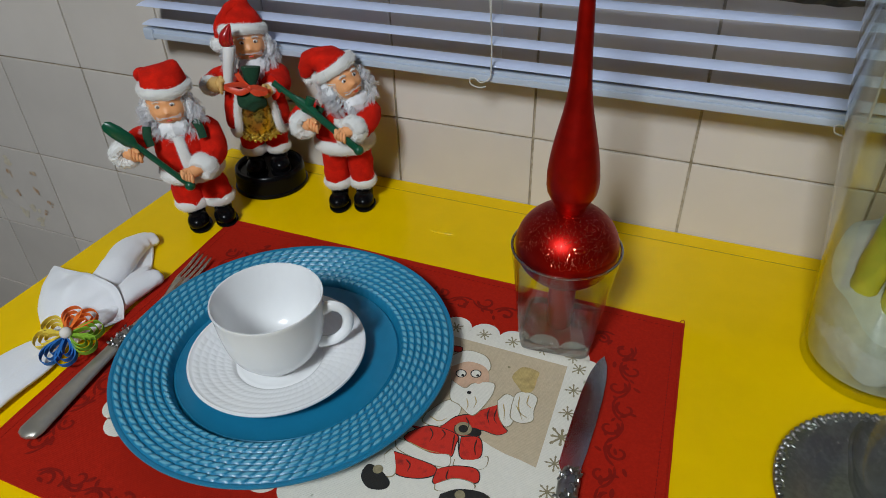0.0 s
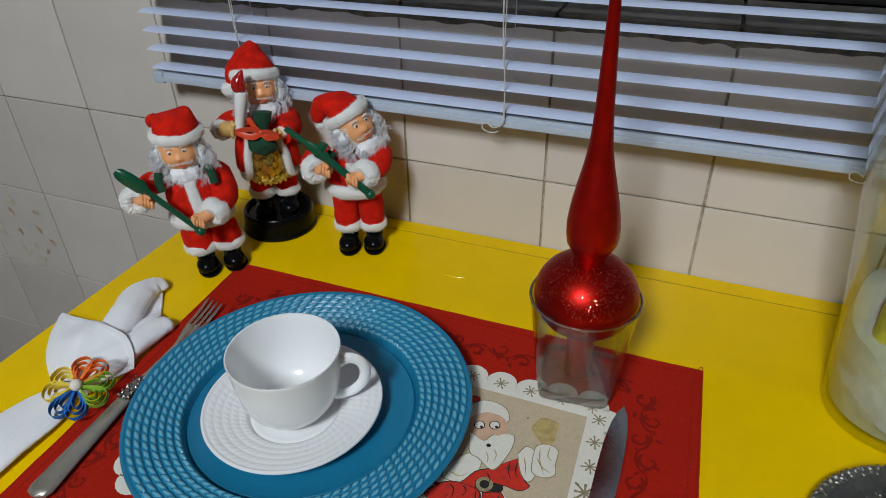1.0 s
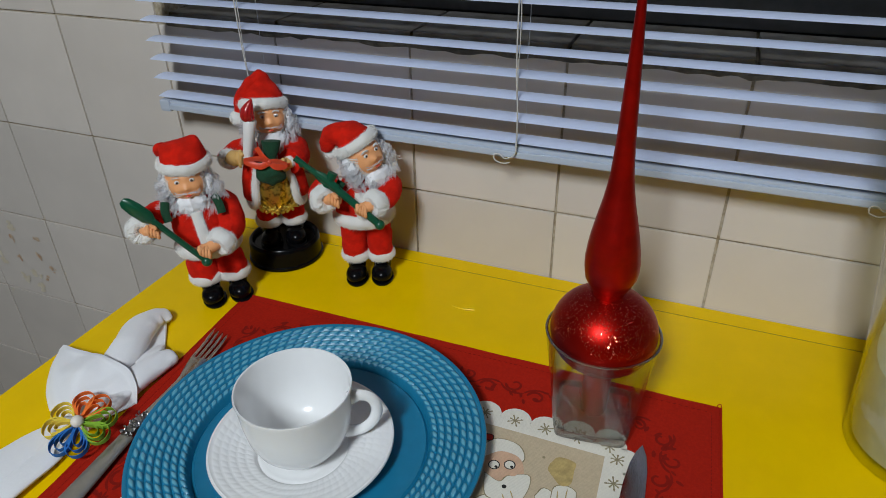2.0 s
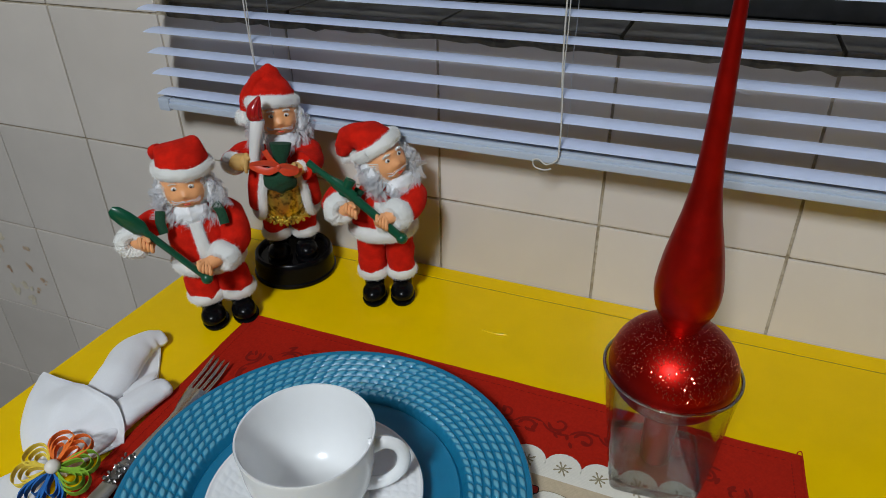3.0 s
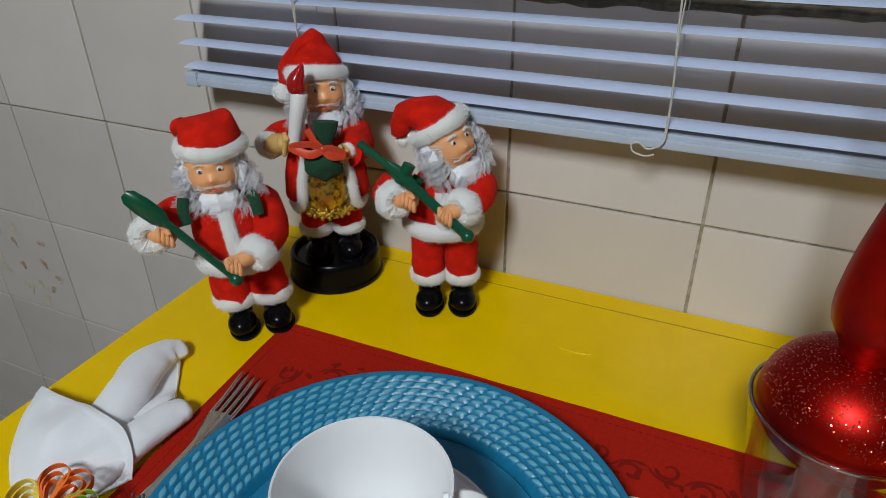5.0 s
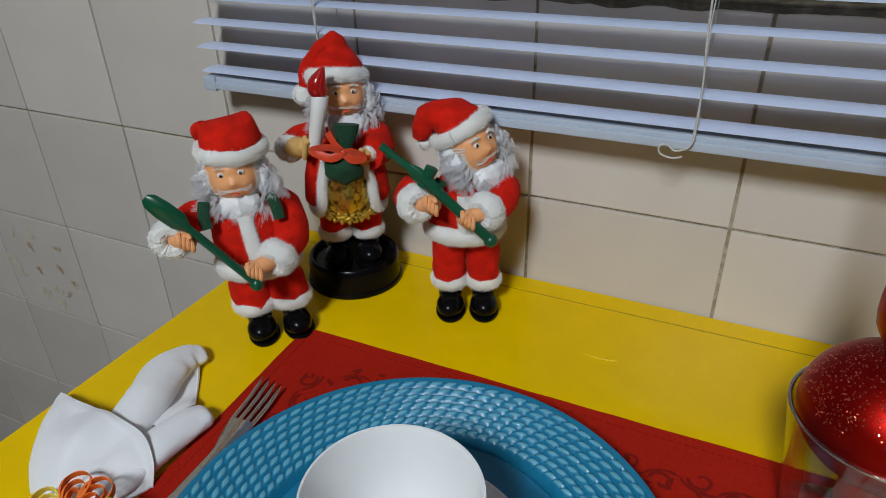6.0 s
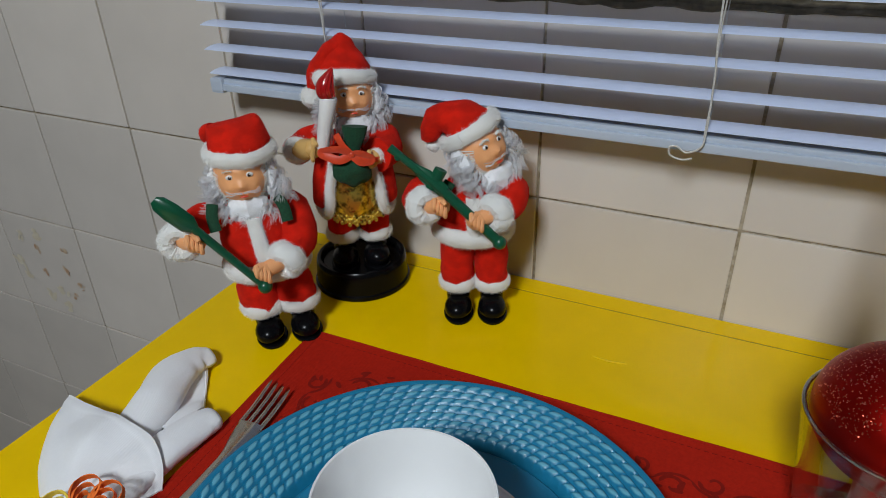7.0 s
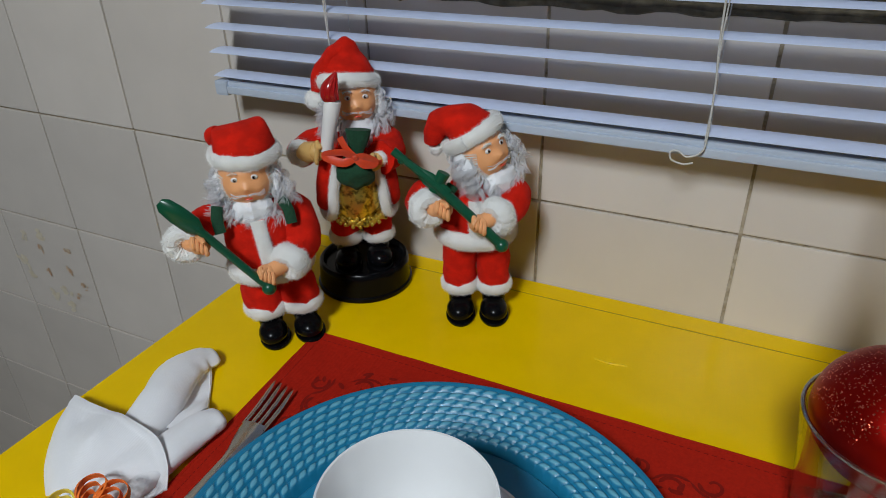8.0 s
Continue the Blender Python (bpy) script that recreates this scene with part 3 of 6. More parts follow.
for k in range(9):
    c = on_mat(rng.uniform(b0 + 0.02, b1 - 0.02), rng.uniform(c0 + 0.02, c0 + 0.28))
    part("dot_print", plate_shape(bmesh.new(), disc(*c, 0.0012, 8), Z1 + 0.0002), M_KHAKI_PRINT, mat, smooth=False)


def stroke(bm, pts, w0, w1, z):
    """A brushed line of changing width."""
    pts = smooth_line([(x, y, z) for x, y in pts], 5)
    n = len(pts)
    rows = []
    for k in range(n):
        d = (pts[min(k + 1, n - 1)] - pts[max(k - 1, 0)]).normalized()
        s = Vector((-d.y, d.x, 0)) * (w0 + (w1 - w0) * k / (n - 1)) * 0.5 * min(1.0, 0.25 + min(k, n - 1 - k) * 0.4)
        rows.append((bm.verts.new(pts[k] - s), bm.verts.new(pts[k] + s)))
    for (a, b), (c, d) in zip(rows, rows[1:]):
        f = bm.faces.new((a, c, d, b))
        f.normal_update()
        if f.normal.z < 0:
            f.normal_flip()


def vine(bm, line, rng, side=1):
    """A printed vine: a waving stem with curls, leaves and berries."""
    for k in range(len(line) - 1):
        a, b = Vector(line[k]), Vector(line[k + 1])
        d = (b - a)
        p = Vector((-d.y, d.x)) * side
        side = -side
        stroke(bm, [a, a + d * 0.3 + p * 0.16, a + d * 0.7 + p * 0.16, b], 0.0018, 0.0022, MATZ + 0.00010 + (k % 2) * 0.00002)
        c = a + d * 0.5 + p * 0.10
        curl_pts = []
        for j in range(9):
            t = j * 0.72
            r = d.length * (0.46 - 0.042 * j)
            q = Matrix.Rotation(math.atan2(p.y, p.x) + side * (t - 1.2), 2) @ Vector((r, 0))
            curl_pts.append(c - p * 0.34 + q * 0.80)
        stroke(bm, curl_pts, 0.0027, 0.0017, MATZ + 0.00015 + (k % 3) * 0.00002)
        for j in range(3):
            q = c + p * rng.uniform(-0.55, 0.35) + d * rng.uniform(-0.5, 0.5)
            plate_shape(bm, disc(q.x, q.y, 0.0034 * rng.uniform(0.7, 1.2), 9, 1, 0.45, rng.uniform(0, 3)), MATZ + 0.00021 + (k % 2) * 0.00006 + j * 0.00002)


bm = bmesh.new()
rng = random.Random(17)
vine(bm, [on_mat(0.915 + 0.008 * (-1) ** k, 0.13 + k * 0.062) for k in range(14)], rng)
vine(bm, [on_mat(0.085 + 0.008 * (-1) ** k, 0.13 + k * 0.062) for k in range(14)], rng)
vine(bm, [on_mat(0.12 + k * 0.045, 0.115 + 0.010 * (-1) ** k) for k in range(18)], rng)
vine(bm, [on_mat(0.12 + k * 0.045, 0.952 + 0.006 * (-1) ** k) for k in range(18)], rng)
part("scroll_print", bm, M_RED_DARK, mat, "dark red printed scrolls", smooth=False)


# ---- dishes ----
def rope_dish(name_mats, cx, cy, z0, rim_r, rim_z, well_r, well_z, foot_r, rings, beads, high, segs, step=0.28):
    """A dish whose rim carries rings of slanted rope relief. Returns a bmesh."""
    bm = bmesh.new()
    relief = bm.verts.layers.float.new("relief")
    rows = []

    def ring(r, f):
        if r < 1e-6:
            rows.append([bm.verts.new((cx, cy, f(0)))])
        else:
            rows.append([bm.verts.new((cx + r * math.cos(a), cy + r * math.sin(a), f(a))) for a in (2 * math.pi * i / segs for i in range(segs))])
    ring(0, lambda a: well_z)
    for r in (well_r * 0.5, well_r * 0.85, well_r * 0.95):
        ring(r, lambda a: well_z)
    inner, outer = well_r + 0.004, rim_r - 0.0035
    slope = lambda r: well_z + (rim_z - well_z) * (step + (1 - step) * ((r - well_r) / (rim_r - well_r)) ** 0.8 if r > well_r else 0.0)
    ring(well_r, lambda a: well_z + (rim_z - well_z) * step * 0.42)
    ring(well_r + 0.0018, lambda a: slope(well_r) - 0.0004)
    per = 6
    for k in range(rings * per + 1):
        r = inner + (outer - inner) * k / (rings * per)
        v = (k % per) / per * 2 - 1 if k < rings * per else -1
        which = k // per
        env = math.sqrt(max(0.0, 1 - (v / 0.86) ** 2))

        def f(a, v=v, env=env, which=which, r=r):
            u = a / (2 * math.pi) * beads + 0.36 * v + which * 0.37
            s = abs(math.sin(math.pi * u))
            return slope(r) + high * env * (0.18 + 0.82 * min(1.0, 1.25 * s ** 0.7))
        ring(r, f)
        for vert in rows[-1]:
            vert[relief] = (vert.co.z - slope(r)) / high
    ring(rim_r - 0.0018, lambda a: rim_z + 0.0003)
    ring(rim_r - 0.0004, lambda a: rim_z + 0.0001)
    ring(rim_r, lambda a: rim_z - 0.0010)
    ring(rim_r - 0.0008, lambda a: rim_z - 0.0025)
    ring(rim_r - 0.006, lambda a: rim_z - 0.0048)
    ring(well_r + 0.002, lambda a: z0 + 0.0045)
    ring(foot_r + 0.004, lambda a: z0 + 0.0030)
    ring(foot_r + 0.001, lambda a: z0)
    ring(foot_r - 0.002, lambda a: z0)
    ring(foot_r - 0.004, lambda a: z0 + 0.0025)
    ring(0, lambda a: z0 + 0.0025)
    for a, b in zip(rows, rows[1:]):
        for i in range(segs):
            j = (i + 1) % segs
            q = list(dict.fromkeys([a[i % len(a)], a[j % len(a)], b[j % len(b)], b[i % len(b)]]))
            bm.faces.new(q)
    bmesh.ops.recalc_face_normals(bm, faces=bm.faces[:])
    return bm


PX, PY = 0.044, -0.2955
PLATE0 = MATZ + 0.0012
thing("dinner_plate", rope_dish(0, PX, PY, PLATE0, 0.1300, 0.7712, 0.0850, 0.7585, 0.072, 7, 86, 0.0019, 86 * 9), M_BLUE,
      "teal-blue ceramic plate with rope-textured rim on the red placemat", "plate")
SX, SY = 0.0425, -0.3045
thing("saucer", rope_dish(0, SX, SY, 0.7587, 0.0672, 0.7735, 0.0310, 0.7632, 0.030, 5, 60, 0.00045, 60 * 8, 0.06), M_WHITE,
      "white porcelain saucer with faint rope relief on the blue plate", "saucer")
cup = empty("teacup", (SX, SY, 0.7635), "empty white porcelain teacup standing on its saucer", "cup")
CUP0, RIM = 0.7634, 0.824
bm = bmesh.new()
h = RIM - CUP0
prof = [(0, CUP0 + 0.002), (0.017, CUP0 + 0.002), (0.0185, CUP0), (0.0205, CUP0), (0.0215, CUP0 + 0.0022), (0.0262, CUP0 + 0.006), (0.0325, CUP0 + 0.0145), (0.0365, CUP0 + 0.025),
        (0.0388, CUP0 + 0.040), (0.0400, CUP0 + h - 0.004), (0.0409, CUP0 + h - 0.0008), (0.0406, RIM), (0.0396, RIM - 0.0002), (0.0386, RIM - 0.003), (0.0368, CUP0 + 0.040),
        (0.0345, CUP0 + 0.026), (0.0300, CUP0 + 0.0150), (0.0230, CUP0 + 0.0080), (0.012, CUP0 + 0.0055), (0, CUP0 + 0.005)]
lathe(bm, prof, (SX, SY, 0), 72)
bmesh.ops.recalc_face_normals(bm, faces=bm.faces[:])
part("body", bm, M_WHITE, cup)
bm = bmesh.new()
ha = radians(27)
hd = Vector((math.cos(ha), math.sin(ha), 0))
pts = [Vector((SX, SY, 0)) + hd * r + Vector((0, 0, z)) for r, z in
       ((0.0375, 0.8085), (0.0450, 0.8110), (0.0525, 0.8075), (0.0560, 0.7985), (0.0540, 0.7880), (0.0470, 0.7800), (0.0390, 0.7770), (0.0320, 0.7770))]
line = smooth_line(pts, 6)
tube(bm, line, [0.0042 + 0.0014 * (abs(i / (len(line) - 1) - 0.5) * 2) ** 3 for i in range(len(line))], 12, flat=0.72, up=hd.cross(Vector((0, 0, 1))))
bmesh.ops.recalc_face_normals(bm, faces=bm.faces[:])
part("handle", bm, M_WHITE, cup)


# ---- glass with a red spire ornament ----
GX, GY, GTOP = 0.2325, -0.1890, 0.8385
GROUND = MATZ + 0.0016


def tumbler(cx, cy, z0, z1, half, top_r, turn, wall_t, solid=False):
    """A glass with a square foot that turns round towards its rim."""
    bm = bmesh.new()
    n, rows = 96, []

    def ring(z, t, inset):
        pts = []
        for i in range(n):
            a = 2 * math.pi * i / n
            c, s = math.cos(a), math.sin(a)
            t2 = t ** 1.7
            p = 9 - 7 * min(1, t2 * 1.03)
            k = (abs(c) ** p + abs(s) ** p) ** (-1 / p)
            r = (half * (1 - t) + top_r * t) * (k * (1 - t2) + t2) - inset
            pts.append(bm.verts.new((cx + r * math.cos(a + turn), cy + r * math.sin(a + turn), z)))
        rows.append(pts)
    hh = z1 - z0
    if solid:
        ring(z0, 0, 0.0015)
        ring(z0 + 0.0012, 0.014, 0.0)
        ring(z0 + hh * 0.118, 0.118, 0.0)
        ring(z0 + hh * 0.122, 0.122, 0.0018)
        ring(z0 + hh * 0.110, 0.110, 0.008)
    else:
        for t in (0.125, 0.18, 0.3, 0.45, 0.6, 0.75, 0.88, 0.97):
            ring(z0 + hh * t, t, 0)
        ring(z1, 1, 0.0)
        ring(z1 + 0.0006, 1, 0.0006)
        ring(z1 + 0.0006, 1, wall_t - 0.0006)
        ring(z1, 1, wall_t)
        for t in (0.97, 0.88, 0.75, 0.6, 0.45, 0.3):
            ring(z0 + hh * t, t, wall_t)
    if not solid:
        for t in (0.18, 0.125):
            ring(z0 + hh * t, t, wall_t)
    for a, b in zip(rows, rows[1:]):
        for i in range(n):
            bm.faces.new((a[i], a[(i + 1) % n], b[(i + 1) % n], b[i]))
    if solid:
        bm.faces.new(rows[0][::-1])
        bm.faces.new(rows[-1])
    else:
        for i in range(n):
            bm.faces.new((rows[-1][i], rows[-1][(i + 1) % n], rows[0][(i + 1) % n], rows[0][i]))
    bmesh.ops.recalc_face_normals(bm, faces=bm.faces[:])
    return bm


glass_thing = empty("glass_tumbler", (GX, GY, GROUND), "clear glass with a square base holding a red ornament", "glass")
part("wall", tumbler(GX, GY, GROUND, GTOP, 0.0270, 0.0412, radians(6), 0.0018), M_GLASS, glass_thing)
bm = bmesh.new()
tube(bm, [(GX + 0.0404 * math.cos(2 * math.pi * k / 72), GY + 0.0404 * math.sin(2 * math.pi * k / 72), GTOP + 0.0008) for k in range(73)], 0.0011, 10, 0, False, up=(0, 0, 1))
part("rim", bm, M_RIM_GLASS, glass_thing, "fire-polished glass rim")
part("base", tumbler(GX, GY, GROUND, GTOP, 0.0270, 0.0412, radians(6), 0.0018, True), M_THICK_GLASS, glass_thing, "thick square glass base")
BALL_R, BALL_Z = 0.0380, 0.8410
orn = empty("tree_topper", (GX, GY, GROUND + 0.01), "red glitter ball with tall satin spire standing in a glass", "ornament")
bm = bmesh.new()
prof = [(0.0105, BALL_Z - math.sqrt(BALL_R ** 2 - 0.0105 ** 2) * 0.86)]
for i in range(4, 41):
    a = -math.pi / 2 + math.pi * i / 40
    prof.append((max(0.0, BALL_R * math.cos(a)) if i < 40 else 0.0, BALL_Z + BALL_R * math.sin(a) * 0.86))
prof = prof[1:]
lathe(bm, prof, (GX, GY, 0), 72)
part("glitter_ball", bm, M_GLITTER, orn, "flattened red glitter ball")
bm = bmesh.new()
low = BALL_Z - BALL_R * 0.86
lathe(bm, [(0, GROUND + 0.0102), (0.0085, GROUND + 0.0102), (0.0095, GROUND + 0.012), (0.0105, 0.80), (0.0125, low + 0.004), (0.0120, low + 0.008)], (GX, GY, 0), 40)
part("stem", bm, M_SPIRE, orn, "red tube stem inside the glass")
bm = bmesh.new()
bz = BALL_Z + BALL_R * 0.86
prof = [(0.0105, bz - 0.004), (0.0112, bz), (0.0122, 0.8770), (0.0150, 0.8815), (0.0174, 0.8865), (0.0185, 0.8930), (0.0186, 0.9000), (0.0176, 0.9090), (0.0160, 0.9190), (0.0141, 0.9280),
        (0.0123, 0.9360), (0.0104, 0.9445), (0.0089, 0.9530), (0.0076, 0.9620), (0.0068, 0.9720), (0.0060, 0.9850), (0.0055, 0.9980), (0.0046, 1.0210), (0.0034, 1.0500), (0.0018, 1.0850), (0, 1.1000)]
dense = []
for k in range(len(prof) - 1):
    for s in range(3):
        t = s / 3
        dense.append((prof[k][0] * (1 - t) + prof[k + 1][0] * t, prof[k][1] * (1 - t) + prof[k + 1][1] * t))
dense.append(prof[-1])
lathe(bm, dense, (GX, GY, 0), 14)
for v in bm.verts:
    v.co.x -= 0.0160 * max(0.0, v.co.z - 0.88)
part("spire", bm, M_SPIRE, orn, "tall faceted satin red spire")


# ---- festive dolls: each one plain mesh ----
DM = [M_FELT, M_FUR, M_VINYL, M_HAIR, M_BLACK, M_GREEN, M_GREENFELT, M_GOLD, M_FLAME, M_RIBBON, M_CANDLE, M_VINYL_PALE, M_IRIS, M_BEARD]
FELT, FUR, VINYL, HAIR, BLACK, GREEN, GREENFELT, GOLD, FLAME, RIBBON, CANDLE, PALE, IRIS, BEARD = range(14)


def fuzz(bm, mi, per_mm2, length, width, rng):
    """Short fibres all over the faces of one cloth, so that it reads as plush and has a soft outline."""
    for f in [f for f in bm.faces if f.material_index == mi]:
        f.normal_update()
        corners = [v.co for v in f.verts]
        n = f.calc_area() * 1e6 * per_mm2
        for _ in range(int(n) + (rng.random() < n % 1)):
            i = rng.randrange(1, len(corners) - 1)
            a, b = rng.random(), rng.random()
            if a + b > 1:
                a, b = 1 - a, 1 - b
            p = corners[0] + (corners[i] - corners[0]) * a + (corners[i + 1] - corners[0]) * b
            d = (f.normal + Vector((rng.uniform(-.9, .9), rng.uniform(-.9, .9), rng.uniform(-1.1, .7)))).normalized()
            side = d.orthogonal().normalized() * width
            q = p + d * length * rng.uniform(0.5, 1.3)
            bm.faces.new([bm.verts.new(x) for x in (p - side, p + side, q)]).material_index = mi


def plush_blob(bm, at, radii, turn=None):
    blob(bm, at, radii, FUR, turn, 0.0012, 260, 18, 11)


def plush_ring(bm, m, r, thick, rng, squash=1.0, n=34, height=1.0):
    """A furry band round an axis; m places it."""
    pts = [m @ Vector((r * math.cos(2 * math.pi * i / n), r * squash * math.sin(2 * math.pi * i / n), 0)) for i in range(n + 1)]
    rad = [thick * rng.uniform(0.92, 1.10) for _ in pts]
    rad[-1] = rad[0]
    tube(bm, pts, rad, 10, FUR, True, height, up=m.to_3x3() @ Vector((0, 0, 1)))


def lock(bm, start, fall, coil, turns, rng, strands=6, thick=0.00014, spread=0.0015):
    """A lock of curled doll hair: fine strands that share one coil."""
    start, fall = Vector(start), Vector(fall)
    u = fall.orthogonal().normalized()
    w = fall.cross(u).normalized()
    ph, n = rng.uniform(0, 6), int(7 * turns) + 5
    for _ in range(strands):
        off = Vector((rng.uniform(-1, 1), rng.uniform(-1, 1), rng.uniform(-1, 1))) * spread
        k, long = rng.uniform(0.75, 1.2), rng.uniform(0.85, 1.15)
        pts = []
        for i in range(n):
            t = i / (n - 1)
            a = ph + 2 * math.pi * turns * t
            r = coil * k * min(1, 2.5 * t) * (1 - 0.25 * t)
            pts.append(start + off * (0.4 + 0.6 * t) + fall * t * long + (u * math.cos(a) + w * math.sin(a)) * r)
        tube(bm, pts, [thick] * (n - 1) + [thick * 0.5], 3, HAIR, False)


def cap(bm, rows):
    """A soft felt hat through rings of (centre, axis, two radii)."""
    dense = []
    for k in range(len(rows) - 1):
        for j in range(4):
            t = j / 4
            t = t * t * (3 - 2 * t) * 0.4 + t * 0.6
            dense.append([Vector(p).lerp(Vector(q), t) if isinstance(p, tuple) else p * (1 - t) + q * t for p, q in zip(rows[k], rows[k + 1])])
    dense.append([Vector(p) if isinstance(p, tuple) else p for p in rows[-1]])
    rings, segs = [], 32
    for c, axis, rx, ry in dense:
        axis = axis.normalized()
        v = (Vector((0, 1, 0)) - axis * axis.y).normalized()
        u = v.cross(axis)
        rings.append([bm.verts.new(c + u * rx * math.cos(2 * math.pi * i / segs) + v * ry * math.sin(2 * math.pi * i / segs)) for i in range(segs)])
    for a, b in zip(rings, rings[1:]):
        for i in range(segs):
            bm.faces.new((a[i], a[(i + 1) % segs], b[(i + 1) % segs], b[i])).material_index = FELT
    bm.faces.new(rings[-1]).material_index = FELT
    for ring in rings[2:]:
        for x in ring:
            x.co += Vector((noise.noise(x.co * 85), noise.noise(x.co * 85 + Vector((7, 0, 0))), noise.noise(x.co * 85 + Vector((0, 9, 0))))) * 0.0018


def head(bm, m, rng, skin, brow, curly, beard_long):
    """Moulded face, stitched-on beard and curled hair in the head's own frame: -y to the front."""
    def B(x, y, z):
        return m @ Vector((x, y, z))
    r3, rr = m.to_3x3().to_4x4(), m.to_3x3()
    bumps = [(0, -0.0015, 0.0030, 0.0026, 0.0030), (0, 0.0075, 0.0085, 0.0020, 0.0007), (0, -0.0098, 0.0042, 0.0008, -0.0009), (0, -0.0120, 0.0034, 0.0012, 0.0009)]
    for s in (-1, 1):
        bumps += [(s * 0.0085, -0.0040, 0.0044, 0.0036, 0.0018), (s * 0.0063, 0.0042, 0.0025, 0.0020, -0.0011), (s * 0.0022, -0.0030, 0.0013, 0.0012, 0.0012)]
    for v in bmesh.ops.create_uvsphere(bm, u_segments=60, v_segments=38, radius=1)["verts"]:
        p = Vector((v.co.x * 0.0186, v.co.y * 0.0182, v.co.z * 0.0215))
        if v.co.y < 0:
            p.y -= sum(amp * math.exp(-((p.x - bx) / sx) ** 2 - ((p.z - bz) / sz) ** 2) for bx, bz, sx, sz, amp in bumps) * min(1, -2 * v.co.y)
        v.co = m @ p
        for f in v.link_faces:
            f.material_index = skin
    for s in (-1, 1):
        blob(bm, B(s * 0.0063, -0.0160, 0.0042), (0.0026, 0.0012, 0.0018), CANDLE, r3, u=14, v=9)
        blob(bm, B(s * 0.0063, -0.0168, 0.0041), (0.0012, 0.0008, 0.0013), IRIS, r3, u=12, v=8)
        blob(bm, B(s * 0.0063, -0.0173, 0.0041), (0.0006, 0.0005, 0.0007), BLACK, r3, u=10, v=7)
        # tiny white dot painted as the glint in the eye
        blob(bm, B(s * 0.0063 + 0.0004, -0.0178, 0.0047), (0.00035, 0.0002, 0.00035), CANDLE, r3, u=8, v=5)
        tube(bm, smooth_line([B(s * 0.0036, -0.0186, 0.0088), B(s * 0.0068, -0.0180, 0.0096), B(s * 0.0102, -0.0162, 0.0080)], 4), [brow * 0.6] + [brow] * 7 + [brow * 0.4], 6, FUR, True, 0.6)
        for k in range(6):
            d = rng.uniform(-0.0006, 0.0006)
            tube(bm, smooth_line([B(0.0004 * s, -0.0198, -0.0068 + d), B(s * 0.0040, -0.0196, -0.0064 + d), B(s * 0.0080, -0.0178, -0.0076 + 2 * d), B(s * 0.0112, -0.0150, -0.0070 + 3 * d)], 4), 0.00024, 4, HAIR)
    blob(bm, B(0, -0.0178, -0.0100), (0.0030, 0.0012, 0.0009), RIBBON, r3, u=10, v=6)
    # under-mass of beard and hair
    blob(bm, B(0, -0.0095, -0.0225), (0.0150, 0.0078, 0.0105), BEARD, r3, 0.0022, 300, 26, 18)
    blob(bm, B(0, 0.0090, -0.002), (0.0200, 0.0120, 0.0190), BEARD, r3, 0.002, 260, 22, 16)
    for s in (-1, 1):
        blob(bm, B(s * 0.0185, 0.000, -0.006), (0.0050, 0.0095, 0.0140), BEARD, r3, 0.0022, 300, 18, 14)
    # stitched edge all round the face
    for k in range(46):
        a = radians(-112 + 224 * k / 45 + rng.uniform(-1.5, 1.5))
        x, z = math.sin(a), -math.cos(a)
        line = []
        for r, lift in ((0.83, 0.0008), (0.97, 0.0014), (1.16, 0.0010)):
            px, pz = 0.0180 * x * r, -0.0010 + 0.0190 * z * r
            py = -0.0182 * math.sqrt(max(0.04, 1 - (px / 0.0186) ** 2 - (pz / 0.0215) ** 2)) - lift
            line.append(B(px, py, pz))
        tube(bm, line, [0.00026, 0.00040, 0.00030], 4, FUR)
    for k in range(34):
        a = radians(rng.uniform(-75, 75))
        st = B(0.0165 * math.sin(a), -0.0100 - 0.0030 * math.cos(a), -0.0045 - 0.0155 * math.cos(a))
        lock(bm, st, rr @ Vector((0.006 * math.sin(a) + rng.uniform(-.003, .003), -rng.uniform(0, .004), -beard_long * rng.uniform(0.6, 1.1))), curly * rng.uniform(0.5, 0.9), rng.uniform(0.6, 1.4), rng, 12)
    for k in range(64):
        s = rng.choice((-1, 1))
        st = B(s * rng.uniform(0.0165, 0.0205), rng.uniform(-0.010, 0.012), rng.uniform(-0.010, 0.010))
        lock(bm, st, rr @ Vector((s * rng.uniform(0.001, 0.011), rng.uniform(-0.007, 0.003), -rng.uniform(0.010, 0.024))), curly * rng.uniform(0.7, 1.2), rng.uniform(1.2, 2.4), rng, 12)


